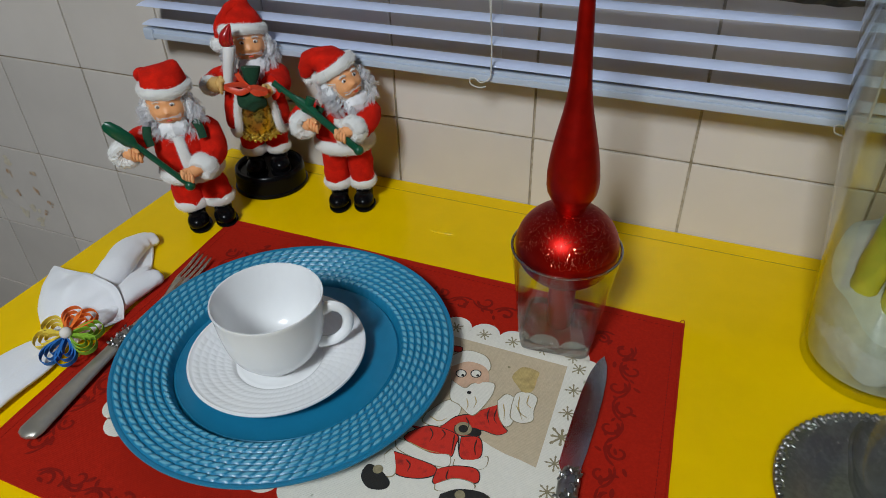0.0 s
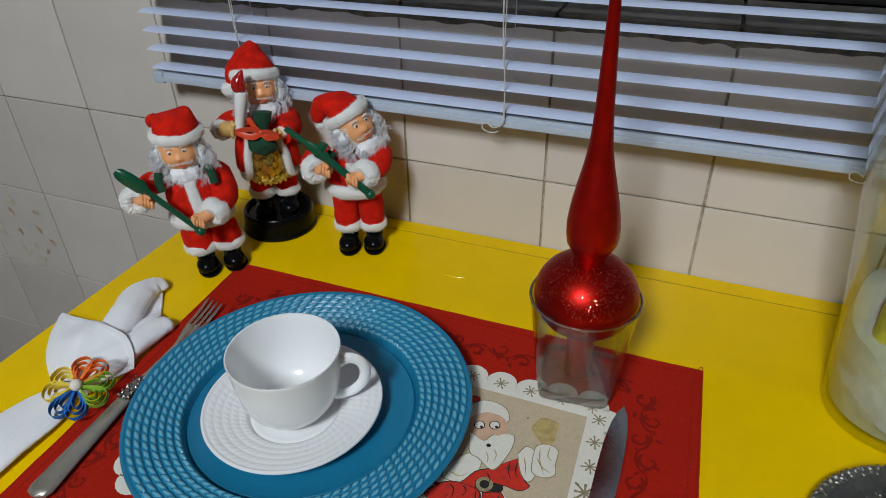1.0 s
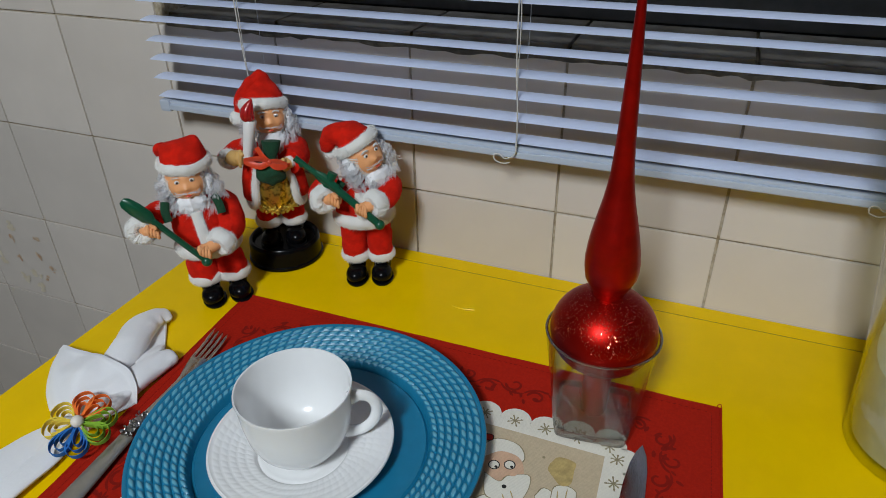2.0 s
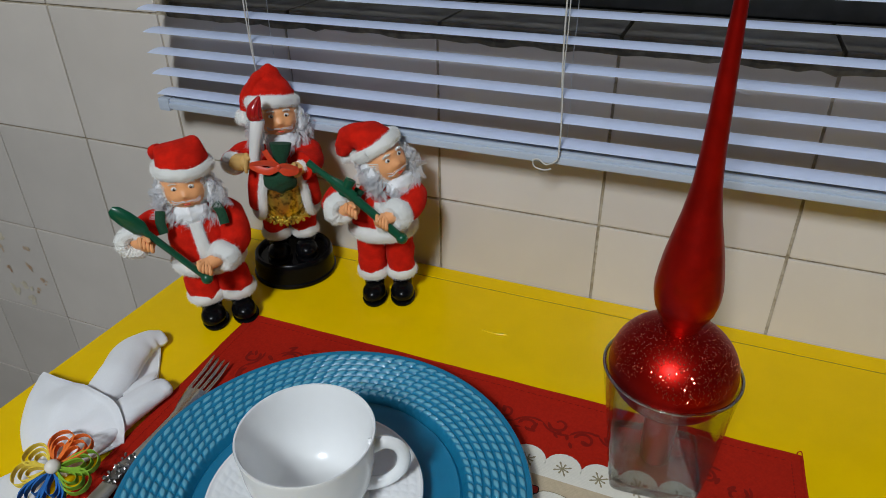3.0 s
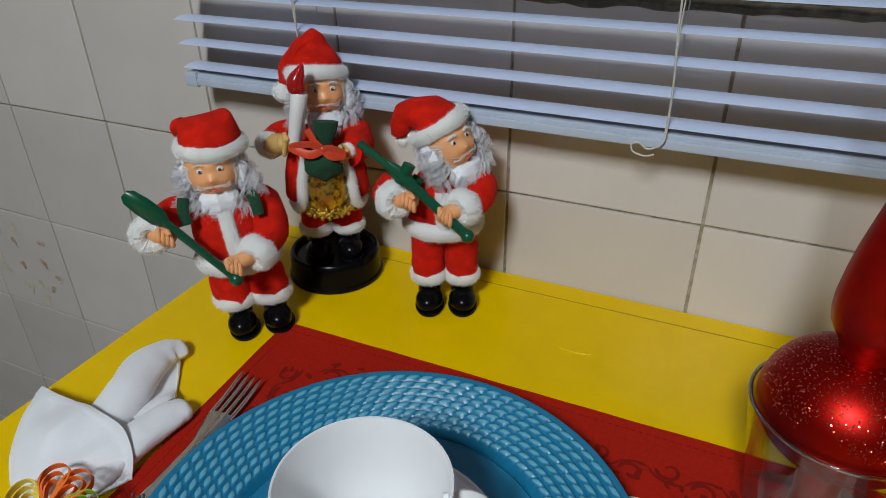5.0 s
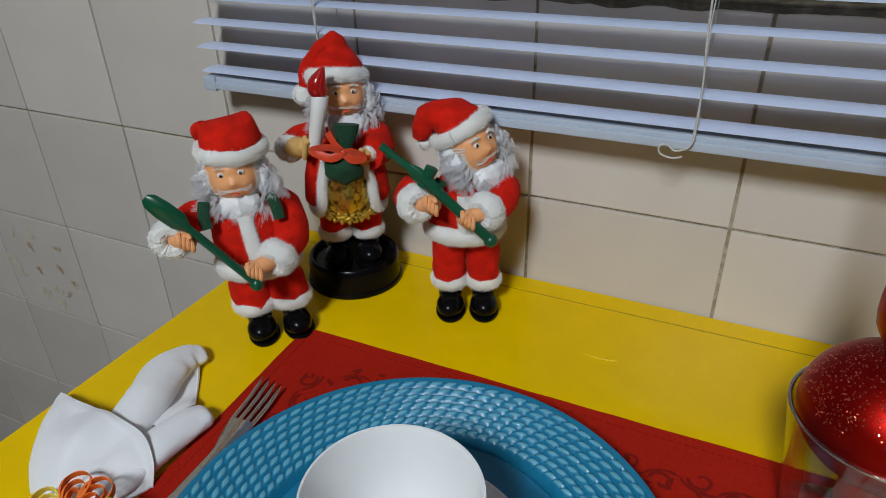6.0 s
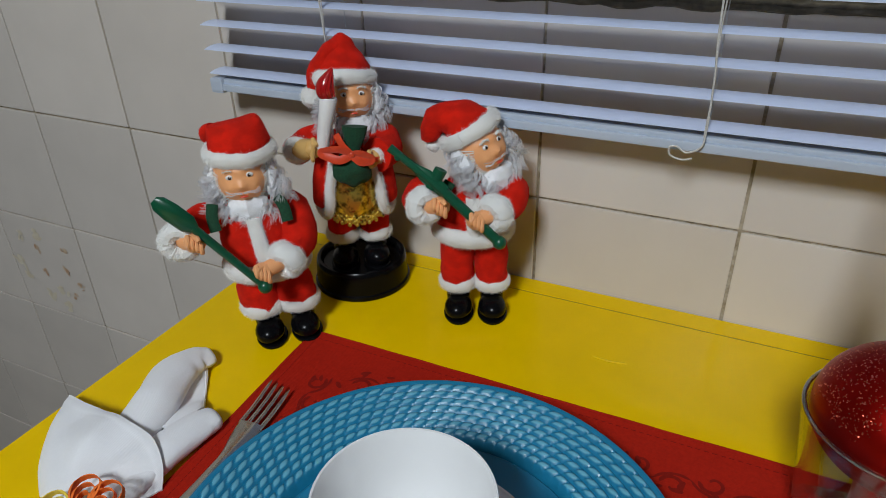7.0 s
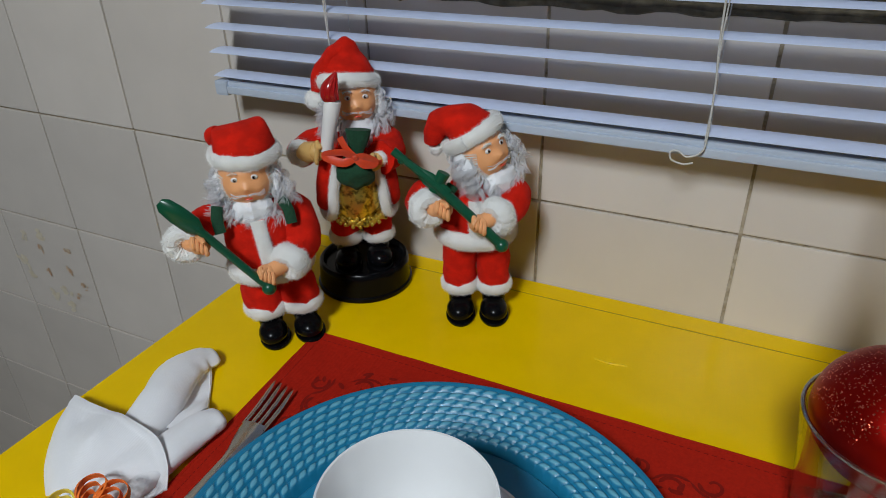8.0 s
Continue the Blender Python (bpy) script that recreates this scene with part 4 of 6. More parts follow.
def arm(bm, pts, radii, cuff_r, hand_at, rng, skin, grip, wrist=0.0058):
    """Felt sleeve, plush cuff and a vinyl fist whose fingers curl round what it holds."""
    line = smooth_line(pts, 5)
    rad = []
    for k in range(len(pts) - 1):
        rad += [radii[k] * (1 - j / 5) + radii[k + 1] * j / 5 for j in range(5)]
    rad.append(radii[-1])
    n0 = len(bm.verts)
    tube(bm, line, rad, 14, FELT)
    bm.verts.ensure_lookup_table()
    for v in bm.verts[n0:]:
        v.co += Vector((noise.noise(v.co * 80), noise.noise(v.co * 80 + Vector((3, 0, 0))), noise.noise(v.co * 80 + Vector((0, 5, 0))))) * 0.0020
    end, way = Vector(line[-1]), (Vector(line[-1]) - Vector(line[-3])).normalized()
    m = Matrix.Translation(end) @ way.to_track_quat("Z", "Y").to_matrix().to_4x4()
    plush_ring(bm, m, cuff_r * 0.66, cuff_r * 0.48, rng, height=1.35)
    h = Vector(hand_at)
    tube(bm, [end - way * 0.004, (end + h) / 2, h], [wrist, wrist * 1.02, wrist * 0.95], 12, skin)
    blob(bm, h, (0.0074, 0.0066, 0.0066), skin, None, 0.0006, 300, 16, 12)
    g, w = Vector(grip).normalized(), (h - end).normalized()
    for k in range(4):
        c = h + g * (k - 1.5) * 0.0030
        tube(bm, smooth_line([c + Vector((0, -0.0034, 0.0044)), c + Vector((0, -0.0066, 0.0020)), c + Vector((0, -0.0068, -0.0012)), c + Vector((0, -0.0048, -0.0036))], 3), [0.0017] * 8 + [0.0015, 0.0011], 8, skin)
    tube(bm, [h + Vector((0, -0.002, 0.0050)), h + w * 0.003 + Vector((0, -0.0048, 0.0056)), h + w * 0.0048 + Vector((0, -0.0060, 0.0040))], [0.0021, 0.0020, 0.0013], 8, skin)


def suit(bm, sx, lean, rng, base=0.0, open_coat=False, hem=0.056, flare=0.0128):
    """Shoes, trousers and jacket. lean shifts the body with its height."""
    def C(x, y, z):
        return Vector((x + sx + lean * z, y, z + base))
    for s in (-1, 1):
        x = s * 0.0132
        turn = Matrix.Rotation(s * 0.12, 4, "Z")
        blob(bm, C(x, -0.0120, 0.0090), (0.0108, 0.0140, 0.0090), BLACK, turn, u=24, v=16)
        blob(bm, C(x, 0.0010, 0.0120), (0.0092, 0.0105, 0.0120), BLACK, turn, u=20, v=14)
        lathe(bm, [(0, 0.0), (0.0112, 0.0), (0.0117, 0.0010), (0.0117, 0.0022), (0.0110, 0.0030), (0, 0.0030)], C(x, -0.0085, 0.0), 28, BLACK, Matrix.Diagonal((1, 1.50, 1, 1)))
        tube(bm, [C(x, 0.0, 0.010), C(x, 0.0, 0.024)], [0.0088, 0.0085], 16, BLACK)
        n0 = len(bm.verts)
        tube(bm, smooth_line([C(x, 0, 0.0235), C(x, 0, 0.034), C(x * 0.97, 0, 0.048), C(x * 0.80, 0, 0.078)], 4), [flare] * 4 + [flare * 0.99] * 4 + [0.0132] * 5, 20, FELT)
        bm.verts.ensure_lookup_table()
        for v in bm.verts[n0:]:
            v.co += Vector((noise.noise(v.co * 95), noise.noise(v.co * 95 + Vector((3, 0, 0))), 0)) * 0.0016
        plush_ring(bm, Matrix.Translation(C(x, 0, 0.0262)), flare - 0.0028, 0.0042, rng, 1.0, n=28, height=1.35)
    prof = [(0.0205, hem - 0.004), (0.0268, hem + 0.001), (0.0278, hem + 0.012), (0.0270, 0.085), (0.0255, 0.095), (0.0225, 0.105), (0.0165, 0.113), (0.0090, 0.117), (0, 0.118)]
    n0 = len(bm.verts)
    lathe(bm, prof, (0, 0, 0), 36, FELT, Matrix.Diagonal((1, 0.82, 1, 1)))
    bm.verts.ensure_lookup_table()
    for v in bm.verts[n0:]:
        v.co = C(*v.co)
        v.co += Vector((noise.noise(v.co * 70), noise.noise(v.co * 70 + Vector((3, 0, 0))), 0)) * 0.0022
    if not open_coat:
        plush_ring(bm, Matrix.Translation(C(0, 0, hem)), 0.0262, 0.0050, rng, 0.84, n=48, height=1.35)
        tube(bm, smooth_line([C(0.001, -0.0238, hem + 0.004), C(0.000, -0.0240, hem + 0.014), C(0, -0.0226, 0.090), C(0, -0.0190, 0.105)], 4), 0.0048, 12, FUR, True, 0.45, up=(0, 1, 0))
    return C


def place_doll(bm, at, az, label, name):
    """Naps the cloth, turns the doll's front (-y) to the azimuth az and stands it at a place."""
    bmesh.ops.recalc_face_normals(bm, faces=bm.faces[:])
    nap = random.Random(len(label))
    fuzz(bm, FELT, 0.9, 0.0008, 0.00009, nap)
    fuzz(bm, FUR, 3.0, 0.0019, 0.00008, nap)
    m = Matrix.Translation((*at, TOP)) @ Matrix.Rotation(radians(az + 90), 4, "Z")
    bmesh.ops.transform(bm, matrix=m, verts=bm.verts[:])
    return thing(name, bm, DM, label, "doll", group="festive dolls")


def lute(bm, top, mid, end, paddle):
    """The green toy guitar: a long neck with a paddle or a cross piece and a round end."""
    top, mid, end = Vector(top), Vector(mid), Vector(end)
    if paddle:
        d = (mid - top)
        tube(bm, [top - d * 0.05, top + d * 0.08, top + d * 0.4, top + d * 0.85, top + d * 1.05], [0.0030, 0.0058, 0.0070, 0.0068, 0.0036], 14, GREEN, True, 0.55, up=(0, 1, 0.2))
        tube(bm, [mid, end], [0.0029, 0.0027], 10, GREEN)
    else:
        d = (mid - top)
        tube(bm, [top, top + d * 0.3, mid, end], [0.0030, 0.0026, 0.0036, 0.0036], 10, GREEN)
        tube(bm, [top + d * 0.55, top + d * 0.80, mid + (end - mid) * 0.15], [0.0028, 0.0056, 0.0050], 12, GREEN, True, 0.5, up=(0, 1, 0.2))
        side = Vector((0.004, 0, 0.0075))
        tube(bm, [mid - side * 0.6, mid + side * 1.25], [0.0040, 0.0046], 10, GREEN, True, 0.6, up=(0, 1, 0.2))
        blob(bm, top + d * 0.12 + Vector((0.002, 0, -0.004)), (0.0028, 0.0028, 0.0028), GREEN, u=10, v=7)
    blob(bm, end, (0.0050, 0.0050, 0.0050), GREEN, u=14, v=10)


rng = random.Random(21)
bm = bmesh.new()
C = suit(bm, 0.002, -0.115, rng, hem=0.0625, flare=0.0150)
head(bm, Matrix.Translation((-0.0122, -0.002, 0.1325)) @ Matrix.Rotation(radians(-4), 4, "Y") @ Matrix.Rotation(radians(-4), 4, "Z"), rng, VINYL, 0.0004, 0.0040, 0.017)
plush_ring(bm, Matrix.Translation((-0.0108, 0.001, 0.1474)), 0.0201, 0.0040, rng, 0.97, height=1.35)
cap(bm, [((-0.0108, 0.001, 0.1475), (0, 0, 1), 0.0203, 0.0198), ((-0.0104, 0, 0.1530), (-0.05, 0, 1), 0.0203, 0.0190), ((-0.0112, 0.001, 0.1595), (-0.10, 0, 1), 0.0195, 0.0165),
         ((-0.0120, 0.002, 0.1645), (-0.14, 0, 1), 0.0186, 0.0125), ((-0.0124, 0.003, 0.1672), (-0.14, 0, 1), 0.0172, 0.0060), ((-0.0124, 0.004, 0.1676), (-0.14, 0, 1), 0.0120, 0.0015)])
tube(bm, smooth_line([(-0.026, 0.008, 0.1610), (-0.030, 0.012, 0.1585), (-0.029, 0.016, 0.152)], 4), [0.0050] * 8 + [0.004], 14, FELT)
arm(bm, [(-0.029, 0, 0.106), (-0.044, -0.002, 0.102), (-0.0555, -0.010, 0.098), (-0.0580, -0.022, 0.0985)], [0.0100, 0.0105, 0.0108, 0.0095], 0.0120, (-0.0480, -0.031, 0.1002), rng, VINYL, (0.8, 0, -0.6))
arm(bm, [(0.004, 0, 0.108), (0.0165, -0.003, 0.100), (0.0185, -0.014, 0.083), (0.0070, -0.029, 0.0760)], [0.0105, 0.0130, 0.0128, 0.0100], 0.0120, (-0.0095, -0.0350, 0.0725), rng, VINYL, (0.8, 0, -0.6))
lute(bm, (-0.0655, -0.0300, 0.1320), (-0.0470, -0.0335, 0.1120), (-0.0095, -0.0385, 0.0630), True)
for s in (-1, 1):
    tube(bm, smooth_line([(-0.013 + s * 0.021, -0.0150, 0.118), (-0.012 + s * 0.0235, -0.020, 0.111), (-0.011 + s * 0.0235, -0.0235, 0.102)], 4), 0.0038, 10, GREENFELT, True, 0.4, up=(0, 1, 0))
place_doll(bm, (-0.152, -0.145), -47.3, "red plush bearded doll playing a green toy guitar with paddle head", "festive_doll")

rng = random.Random(22)
bm = bmesh.new()
C = suit(bm, 0.0055, -0.02, rng, hem=0.0735)
head(bm, Matrix.Translation((0.0080, -0.002, 0.1365)) @ Matrix.Rotation(radians(-20), 4, "Y") @ Matrix.Rotation(radians(42), 4, "Z"), rng, VINYL, 0.0009, 0.0036, 0.016)
tilt = Matrix.Translation((0.0012, 0.001, 0.1490)) @ Vector((-0.50, 0.12, 0.86)).to_track_quat("Z", "Y").to_matrix().to_4x4()
plush_ring(bm, tilt, 0.0196, 0.0040, rng, 1.0, height=1.35)
cap(bm, [((0.0010, 0.001, 0.1495), (-0.50, 0.12, 0.86), 0.0198, 0.0196), ((-0.0016, 0.001, 0.1530), (-0.58, 0.12, 0.80), 0.0185, 0.0190), ((-0.0075, 0.003, 0.1570), (-0.80, 0.1, 0.55), 0.0138, 0.0165),
         ((-0.0165, 0.004, 0.1575), (-0.97, 0.1, 0.10), 0.0102, 0.0125), ((-0.0232, 0.005, 0.1545), (-0.75, 0.1, -0.60), 0.0090, 0.0105), ((-0.0262, 0.005, 0.1475), (-0.25, 0, -0.95), 0.0078, 0.0090),
         ((-0.0262, 0.005, 0.1410), (0.1, 0, -1), 0.0062, 0.0070), ((-0.0258, 0.005, 0.1385), (0.1, 0, -1), 0.0030, 0.0030)])
plush_blob(bm, (-0.0245, 0.004, 0.1365), (0.0048, 0.0048, 0.0042))
arm(bm, [(-0.018, 0, 0.107), (-0.030, -0.002, 0.105), (-0.0365, -0.013, 0.1015), (-0.0300, -0.027, 0.1035)], [0.0105, 0.0115, 0.0115, 0.0098], 0.0120, (-0.0190, -0.0330, 0.1058), rng, VINYL, (0.8, 0, -0.6))
arm(bm, [(0.019, 0, 0.107), (0.0295, -0.002, 0.106), (0.0305, -0.014, 0.101), (0.0190, -0.029, 0.0985)], [0.0105, 0.0125, 0.0122, 0.0100], 0.0120, (0.0060, -0.0350, 0.0955), rng, VINYL, (0.8, 0, -0.6))
lute(bm, (-0.0518, -0.0290, 0.1475), (-0.0225, -0.0340, 0.1240), (0.0220, -0.0385, 0.0800), False)
tube(bm, smooth_line([(-0.012, -0.022, 0.119), (-0.016, -0.026, 0.113), (-0.017, -0.028, 0.106)], 4), 0.0042, 10, GREENFELT, True, 0.4, up=(0, 1, 0))
place_doll(bm, (-0.0335, -0.0625), -66.3, "red plush bearded doll with turned head and a green guitar", "festive_doll")

rng = random.Random(23)
bm = bmesh.new()
BASE_H = 0.0205
lathe(bm, [(0, 0), (0.0402, 0), (0.0408, 0.0010), (0.0406, 0.0036), (0.0392, 0.0048), (0.0388, 0.0120), (0.0384, 0.0195), (0.0380, 0.0228), (0.0366, 0.0245), (0.0345, 0.0246), (0.0330, 0.0232), (0.0322, 0.0200), (0, 0.0195)], (0.0, 0, 0), 72, BLACK)
C = suit(bm, 0.0, 0.01, rng, BASE_H - 0.001, True)
lathe(bm, [(0, 0.068), (0.0240, 0.070), (0.0275, 0.080), (0.0280, 0.098), (0.0230, 0.118), (0, 0.125)], (0, -0.0085, 0), 36, GOLD, Matrix.Diagonal((0.80, 0.82, 1, 1)))
for k in range(22):
    x = -0.020 + 0.040 * k / 21
    for j in range(2):
        blob(bm, (x, -0.0300 + 7 * x * x * 3.4, 0.0725 - 0.003 * j + 0.0018 * math.sin(k * 2.3 + j) - 0.002 * math.cos(x * 80)), (0.0016, 0.0014, 0.0020), GOLD, u=8, v=6)
for s in (-1, 1):
    edge = smooth_line([(s * 0.0130, -0.0280, 0.122), (s * 0.0185, -0.0275, 0.100), (s * 0.0205, -0.0265, 0.082), (s * 0.0235, -0.0200, 0.0725), (s * 0.0280, -0.0060, 0.0720), (s * 0.028, 0.008, 0.0730)], 5)
    tube(bm, edge, 0.0036, 10, FUR)
    tube(bm, smooth_line([(s * 0.0160, -0.0160, 0.128), (s * 0.0225, -0.0170, 0.105), (s * 0.0245, -0.0140, 0.088), (s * 0.0255, -0.0080, 0.080)], 4), [0.0085] * 12 + [0.007], 14, FELT)
head(bm, Matrix.Translation((0.0030, -0.002, 0.1625)) @ Matrix.Rotation(radians(6), 4, "Z"), rng, VINYL, 0.0008, 0.0034, 0.020)
tilt = Matrix.Translation((-0.0010, 0.001, 0.1735)) @ Vector((0.03, 0.30, 0.95)).to_track_quat("Z", "Y").to_matrix().to_4x4()
plush_ring(bm, tilt, 0.0208, 0.0040, rng, 1.0, height=1.35)
cap(bm, [((-0.0010, 0.0015, 0.1740), (0.03, 0.30, 0.95), 0.0212, 0.0205), ((-0.0012, 0.004, 0.1815), (0.0, 0.30, 0.95), 0.0203, 0.0190), ((-0.0014, 0.007, 0.1885), (0, 0.25, 0.97), 0.0162, 0.0150),
         ((-0.0008, 0.009, 0.1950), (0, 0.2, 0.98), 0.0112, 0.0105), ((0.0002, 0.0105, 0.2015), (0, 0.2, 0.98), 0.0064, 0.0064), ((0.0006, 0.011, 0.2048), (0, 0.2, 0.98), 0.0018, 0.0018)])
cap(bm, [((-0.0015, 0.008, 0.1985), (-0.55, -0.1, 0.80), 0.0045, 0.0070), ((-0.0090, 0.004, 0.1930), (-0.75, -0.2, -0.55), 0.0066, 0.0085), ((-0.0165, 0.001, 0.1840), (-0.50, -0.2, -0.85), 0.0072, 0.0092),
         ((-0.0212, -0.001, 0.1750), (-0.35, -0.2, -0.92), 0.0072, 0.0090), ((-0.0238, -0.003, 0.1680), (-0.25, -0.2, -0.95), 0.0050, 0.0055)])
plush_blob(bm, (-0.0255, -0.004, 0.1625), (0.0074, 0.0074, 0.0074))
arm(bm, [(-0.019, 0, 0.131), (-0.031, -0.002, 0.129), (-0.0385, -0.010, 0.1260), (-0.0400, -0.018, 0.1270)], [0.0100, 0.0105, 0.0108, 0.0110], 0.0092, (-0.0275, -0.0300, 0.1315), rng, PALE, (0.2, 0, 1), 0.0078)
arm(bm, [(0.017, 0, 0.131), (0.0250, -0.006, 0.126), (0.0250, -0.020, 0.122), (0.0190, -0.030, 0.1225)], [0.0110, 0.0135, 0.0135, 0.0125], 0.0050, (0.0120, -0.0330, 0.1200), rng, PALE, (0.2, 0, 1))
tube(bm, [(-0.0205, -0.0350, 0.1330), (-0.0165, -0.0350, 0.1520), (-0.0124, -0.0350, 0.1695), (-0.0122, -0.0350, 0.1705)], [0.0046, 0.0053, 0.0062, 0.0056], 24, CANDLE)
flame = smooth_line([(-0.0124, -0.0350, 0.1700), (-0.0140, -0.0350, 0.1765), (-0.0120, -0.0350, 0.1830), (-0.0080, -0.0350, 0.1900)], 4)
tube(bm, flame, [0.0045, 0.0058, 0.0066, 0.0069, 0.0068, 0.0066, 0.0062, 0.0056, 0.0048, 0.0038, 0.0030, 0.0022, 0.0010], 18, FLAME)
for k in range(5):
    a = -2.6 + k * 0.5
    tube(bm, [p + Vector((math.cos(a), math.sin(a), 0)) * r * 0.93 for p, r in zip(flame[1:-2], [0.0058, 0.0066, 0.0069, 0.0068, 0.0066, 0.0062, 0.0056, 0.0048, 0.0038, 0.0030])], 0.0009, 8, FLAME)
blob(bm, (-0.0005, -0.0385, 0.1165), (0.0145, 0.0095, 0.0140), GREENFELT, None, 0.0030, 130, 24, 16)
tube(bm, smooth_line([(0.0005, -0.0390, 0.1255), (0.0010, -0.0390, 0.1320), (0.0030, -0.0385, 0.1420), (0.0038, -0.038, 0.1490)], 3), [0.0070, 0.0062, 0.0056, 0.0052, 0.0060, 0.0072, 0.0080, 0.0086, 0.0090, 0.0094], 16, GREENFELT, True, 0.5, up=(0, 1, 0))
KNOT = Vector((0.0000, -0.0470, 0.1310))
for way, long in (((-0.0205, 0.0025), 0.0040), ((0.0130, -0.0050), 0.0030)):
    e = KNOT + Vector((way[0], 0.001, way[1]))
    for lift in (-1, 1):
        tube(bm, smooth_line([KNOT, KNOT.lerp(e, 0.45) + Vector((0, -0.002, lift * long)), e + Vector((0, 0, lift * 0.0012)), e], 6), [0.0012] + [0.0031] * 17 + [0.0020], 10, RIBBON, True, 0.14, up=(0, 1, 0.3 * lift))
for pts in ([(0, 0, 0), (-0.006, 0.001, 0.007), (-0.0100, 0.003, 0.0150)], [(0, 0, 0), (0.009, 0.002, -0.0060), (0.0190, 0.006, -0.0075)], [(0, 0, 0), (-0.008, 0.002, -0.0050), (-0.0150, 0.005, -0.0060)]):
    tube(bm, smooth_line([KNOT + Vector(p) for p in pts], 5), 0.0024, 8, RIBBON, True, 0.12, up=(0, 1, 0.2))
blob(bm, KNOT, (0.0028, 0.0022, 0.0028), RIBBON, u=12, v=8)
place_doll(bm, (-0.1365, -0.0560), -55.6, "bearded doll with candle and green sack on a black base", "festive_doll")


# ---- napkin and its flower ring ----
RING = Vector((-0.1465, -0.3370, TOP))


def cloth_roll(bm, pts, widths, heights, lobes, seed):
    """A loose roll of cloth: a closed soft section swept along a line that rests on the table."""
    line = smooth_line(pts, 7)
    n = len(line)
    segs, rows = 26, []
    for i, p in enumerate(line):
        t = i / (n - 1) * (len(pts) - 1)
        k = min(int(t), len(pts) - 2)
        w = widths[k] * (1 - t + k) + widths[k + 1] * (t - k)
        h = heights[k] * (1 - t + k) + heights[k + 1] * (t - k)
        d = (line[min(i + 1, n - 1)] - line[max(i - 1, 0)])
        d.z = 0
        d.normalize()
        side = Vector((d.y, -d.x, 0))
        row = []
        for j in range(segs):
            a = 2 * math.pi * j / segs
            fold = 1 + 0.07 * math.sin(lobes * a + seed + i * 0.10) + 0.08 * noise.noise(Vector((i * 0.16, j * 0.35, seed)))
            x, z = math.cos(a) * w * fold, max(0, 0.5 + 0.5 * math.sin(a) * fold) * h
            row.append(bm.verts.new(p + side * x + Vector((0, 0, z))))
        rows.append(row)
    for a, b in zip(rows, rows[1:]):
        for j in range(segs):
            bm.faces.new((a[j], a[(j + 1) % segs], b[(j + 1) % segs], b[j]))
    way = (line[-1] - line[-2]).normalized()
    last = rows[-1]
    mid = sum((v.co for v in last), Vector()) / segs
    for scale, ahead in ((0.90, 0.0022), (0.70, 0.0038), (0.40, 0.0044), (0.12, 0.0036)):
        row = [bm.verts.new(mid + (v.co - mid) * scale + way * ahead) for v in rows[-1]]
        for j in range(segs):
            bm.faces.new((last[j], last[(j + 1) % segs], row[(j + 1) % segs], row[j]))
        last = row
    bm.faces.new(last)
    bm.faces.new(rows[0][::-1])


def cloth_sheet(bm, back, middle, front, folds, lift, seed):
    """A sheet with a hemmed back edge, a bellied middle and a gathered front, and soft folds that run across it."""
    rims = [smooth_line(e, 7) for e in (back, middle, front)]
    n, m = len(rims[0]), 26
    top, low = [], []
    for i in range(n):
        u = i / (n - 1)
        a, b = [], []
        for j in range(m + 1):
            v = j / m
            q = rims[0][i] * ((1 - v) * (1 - 2 * v)) + rims[1][i] * (4 * v * (1 - v)) + rims[2][i] * (v * (2 * v - 1))
            q.z += lift * math.sin(2 * math.pi * folds * u + seed + 1.1 * v) * math.sin(math.pi * min(1, v + 0.15)) * math.sin(math.pi * u) ** 0.5
            q.z += 0.0016 * noise.noise(Vector((q.x * 60, q.y * 60, seed))) + (0.0005 if j == 2 else 0.0)
            a.append(bm.verts.new(q))
            b.append(bm.verts.new(q - Vector((0, 0, 0.0016 if j < 3 else 0.0010))))
        top.append(a)
        low.append(b)
    for i in range(n - 1):
        for j in range(m):
            bm.faces.new((top[i][j], top[i][j + 1], top[i + 1][j + 1], top[i + 1][j]))
            bm.faces.new((low[i][j], low[i + 1][j], low[i + 1][j + 1], low[i][j + 1]))
        for j in (0, m):
            bm.faces.new((top[i][j], top[i + 1][j], low[i + 1][j], low[i][j]))
    for i in (0, n - 1):
        for j in range(m):
            bm.faces.new((top[i][j], low[i][j], low[i][j + 1], top[i][j + 1]))


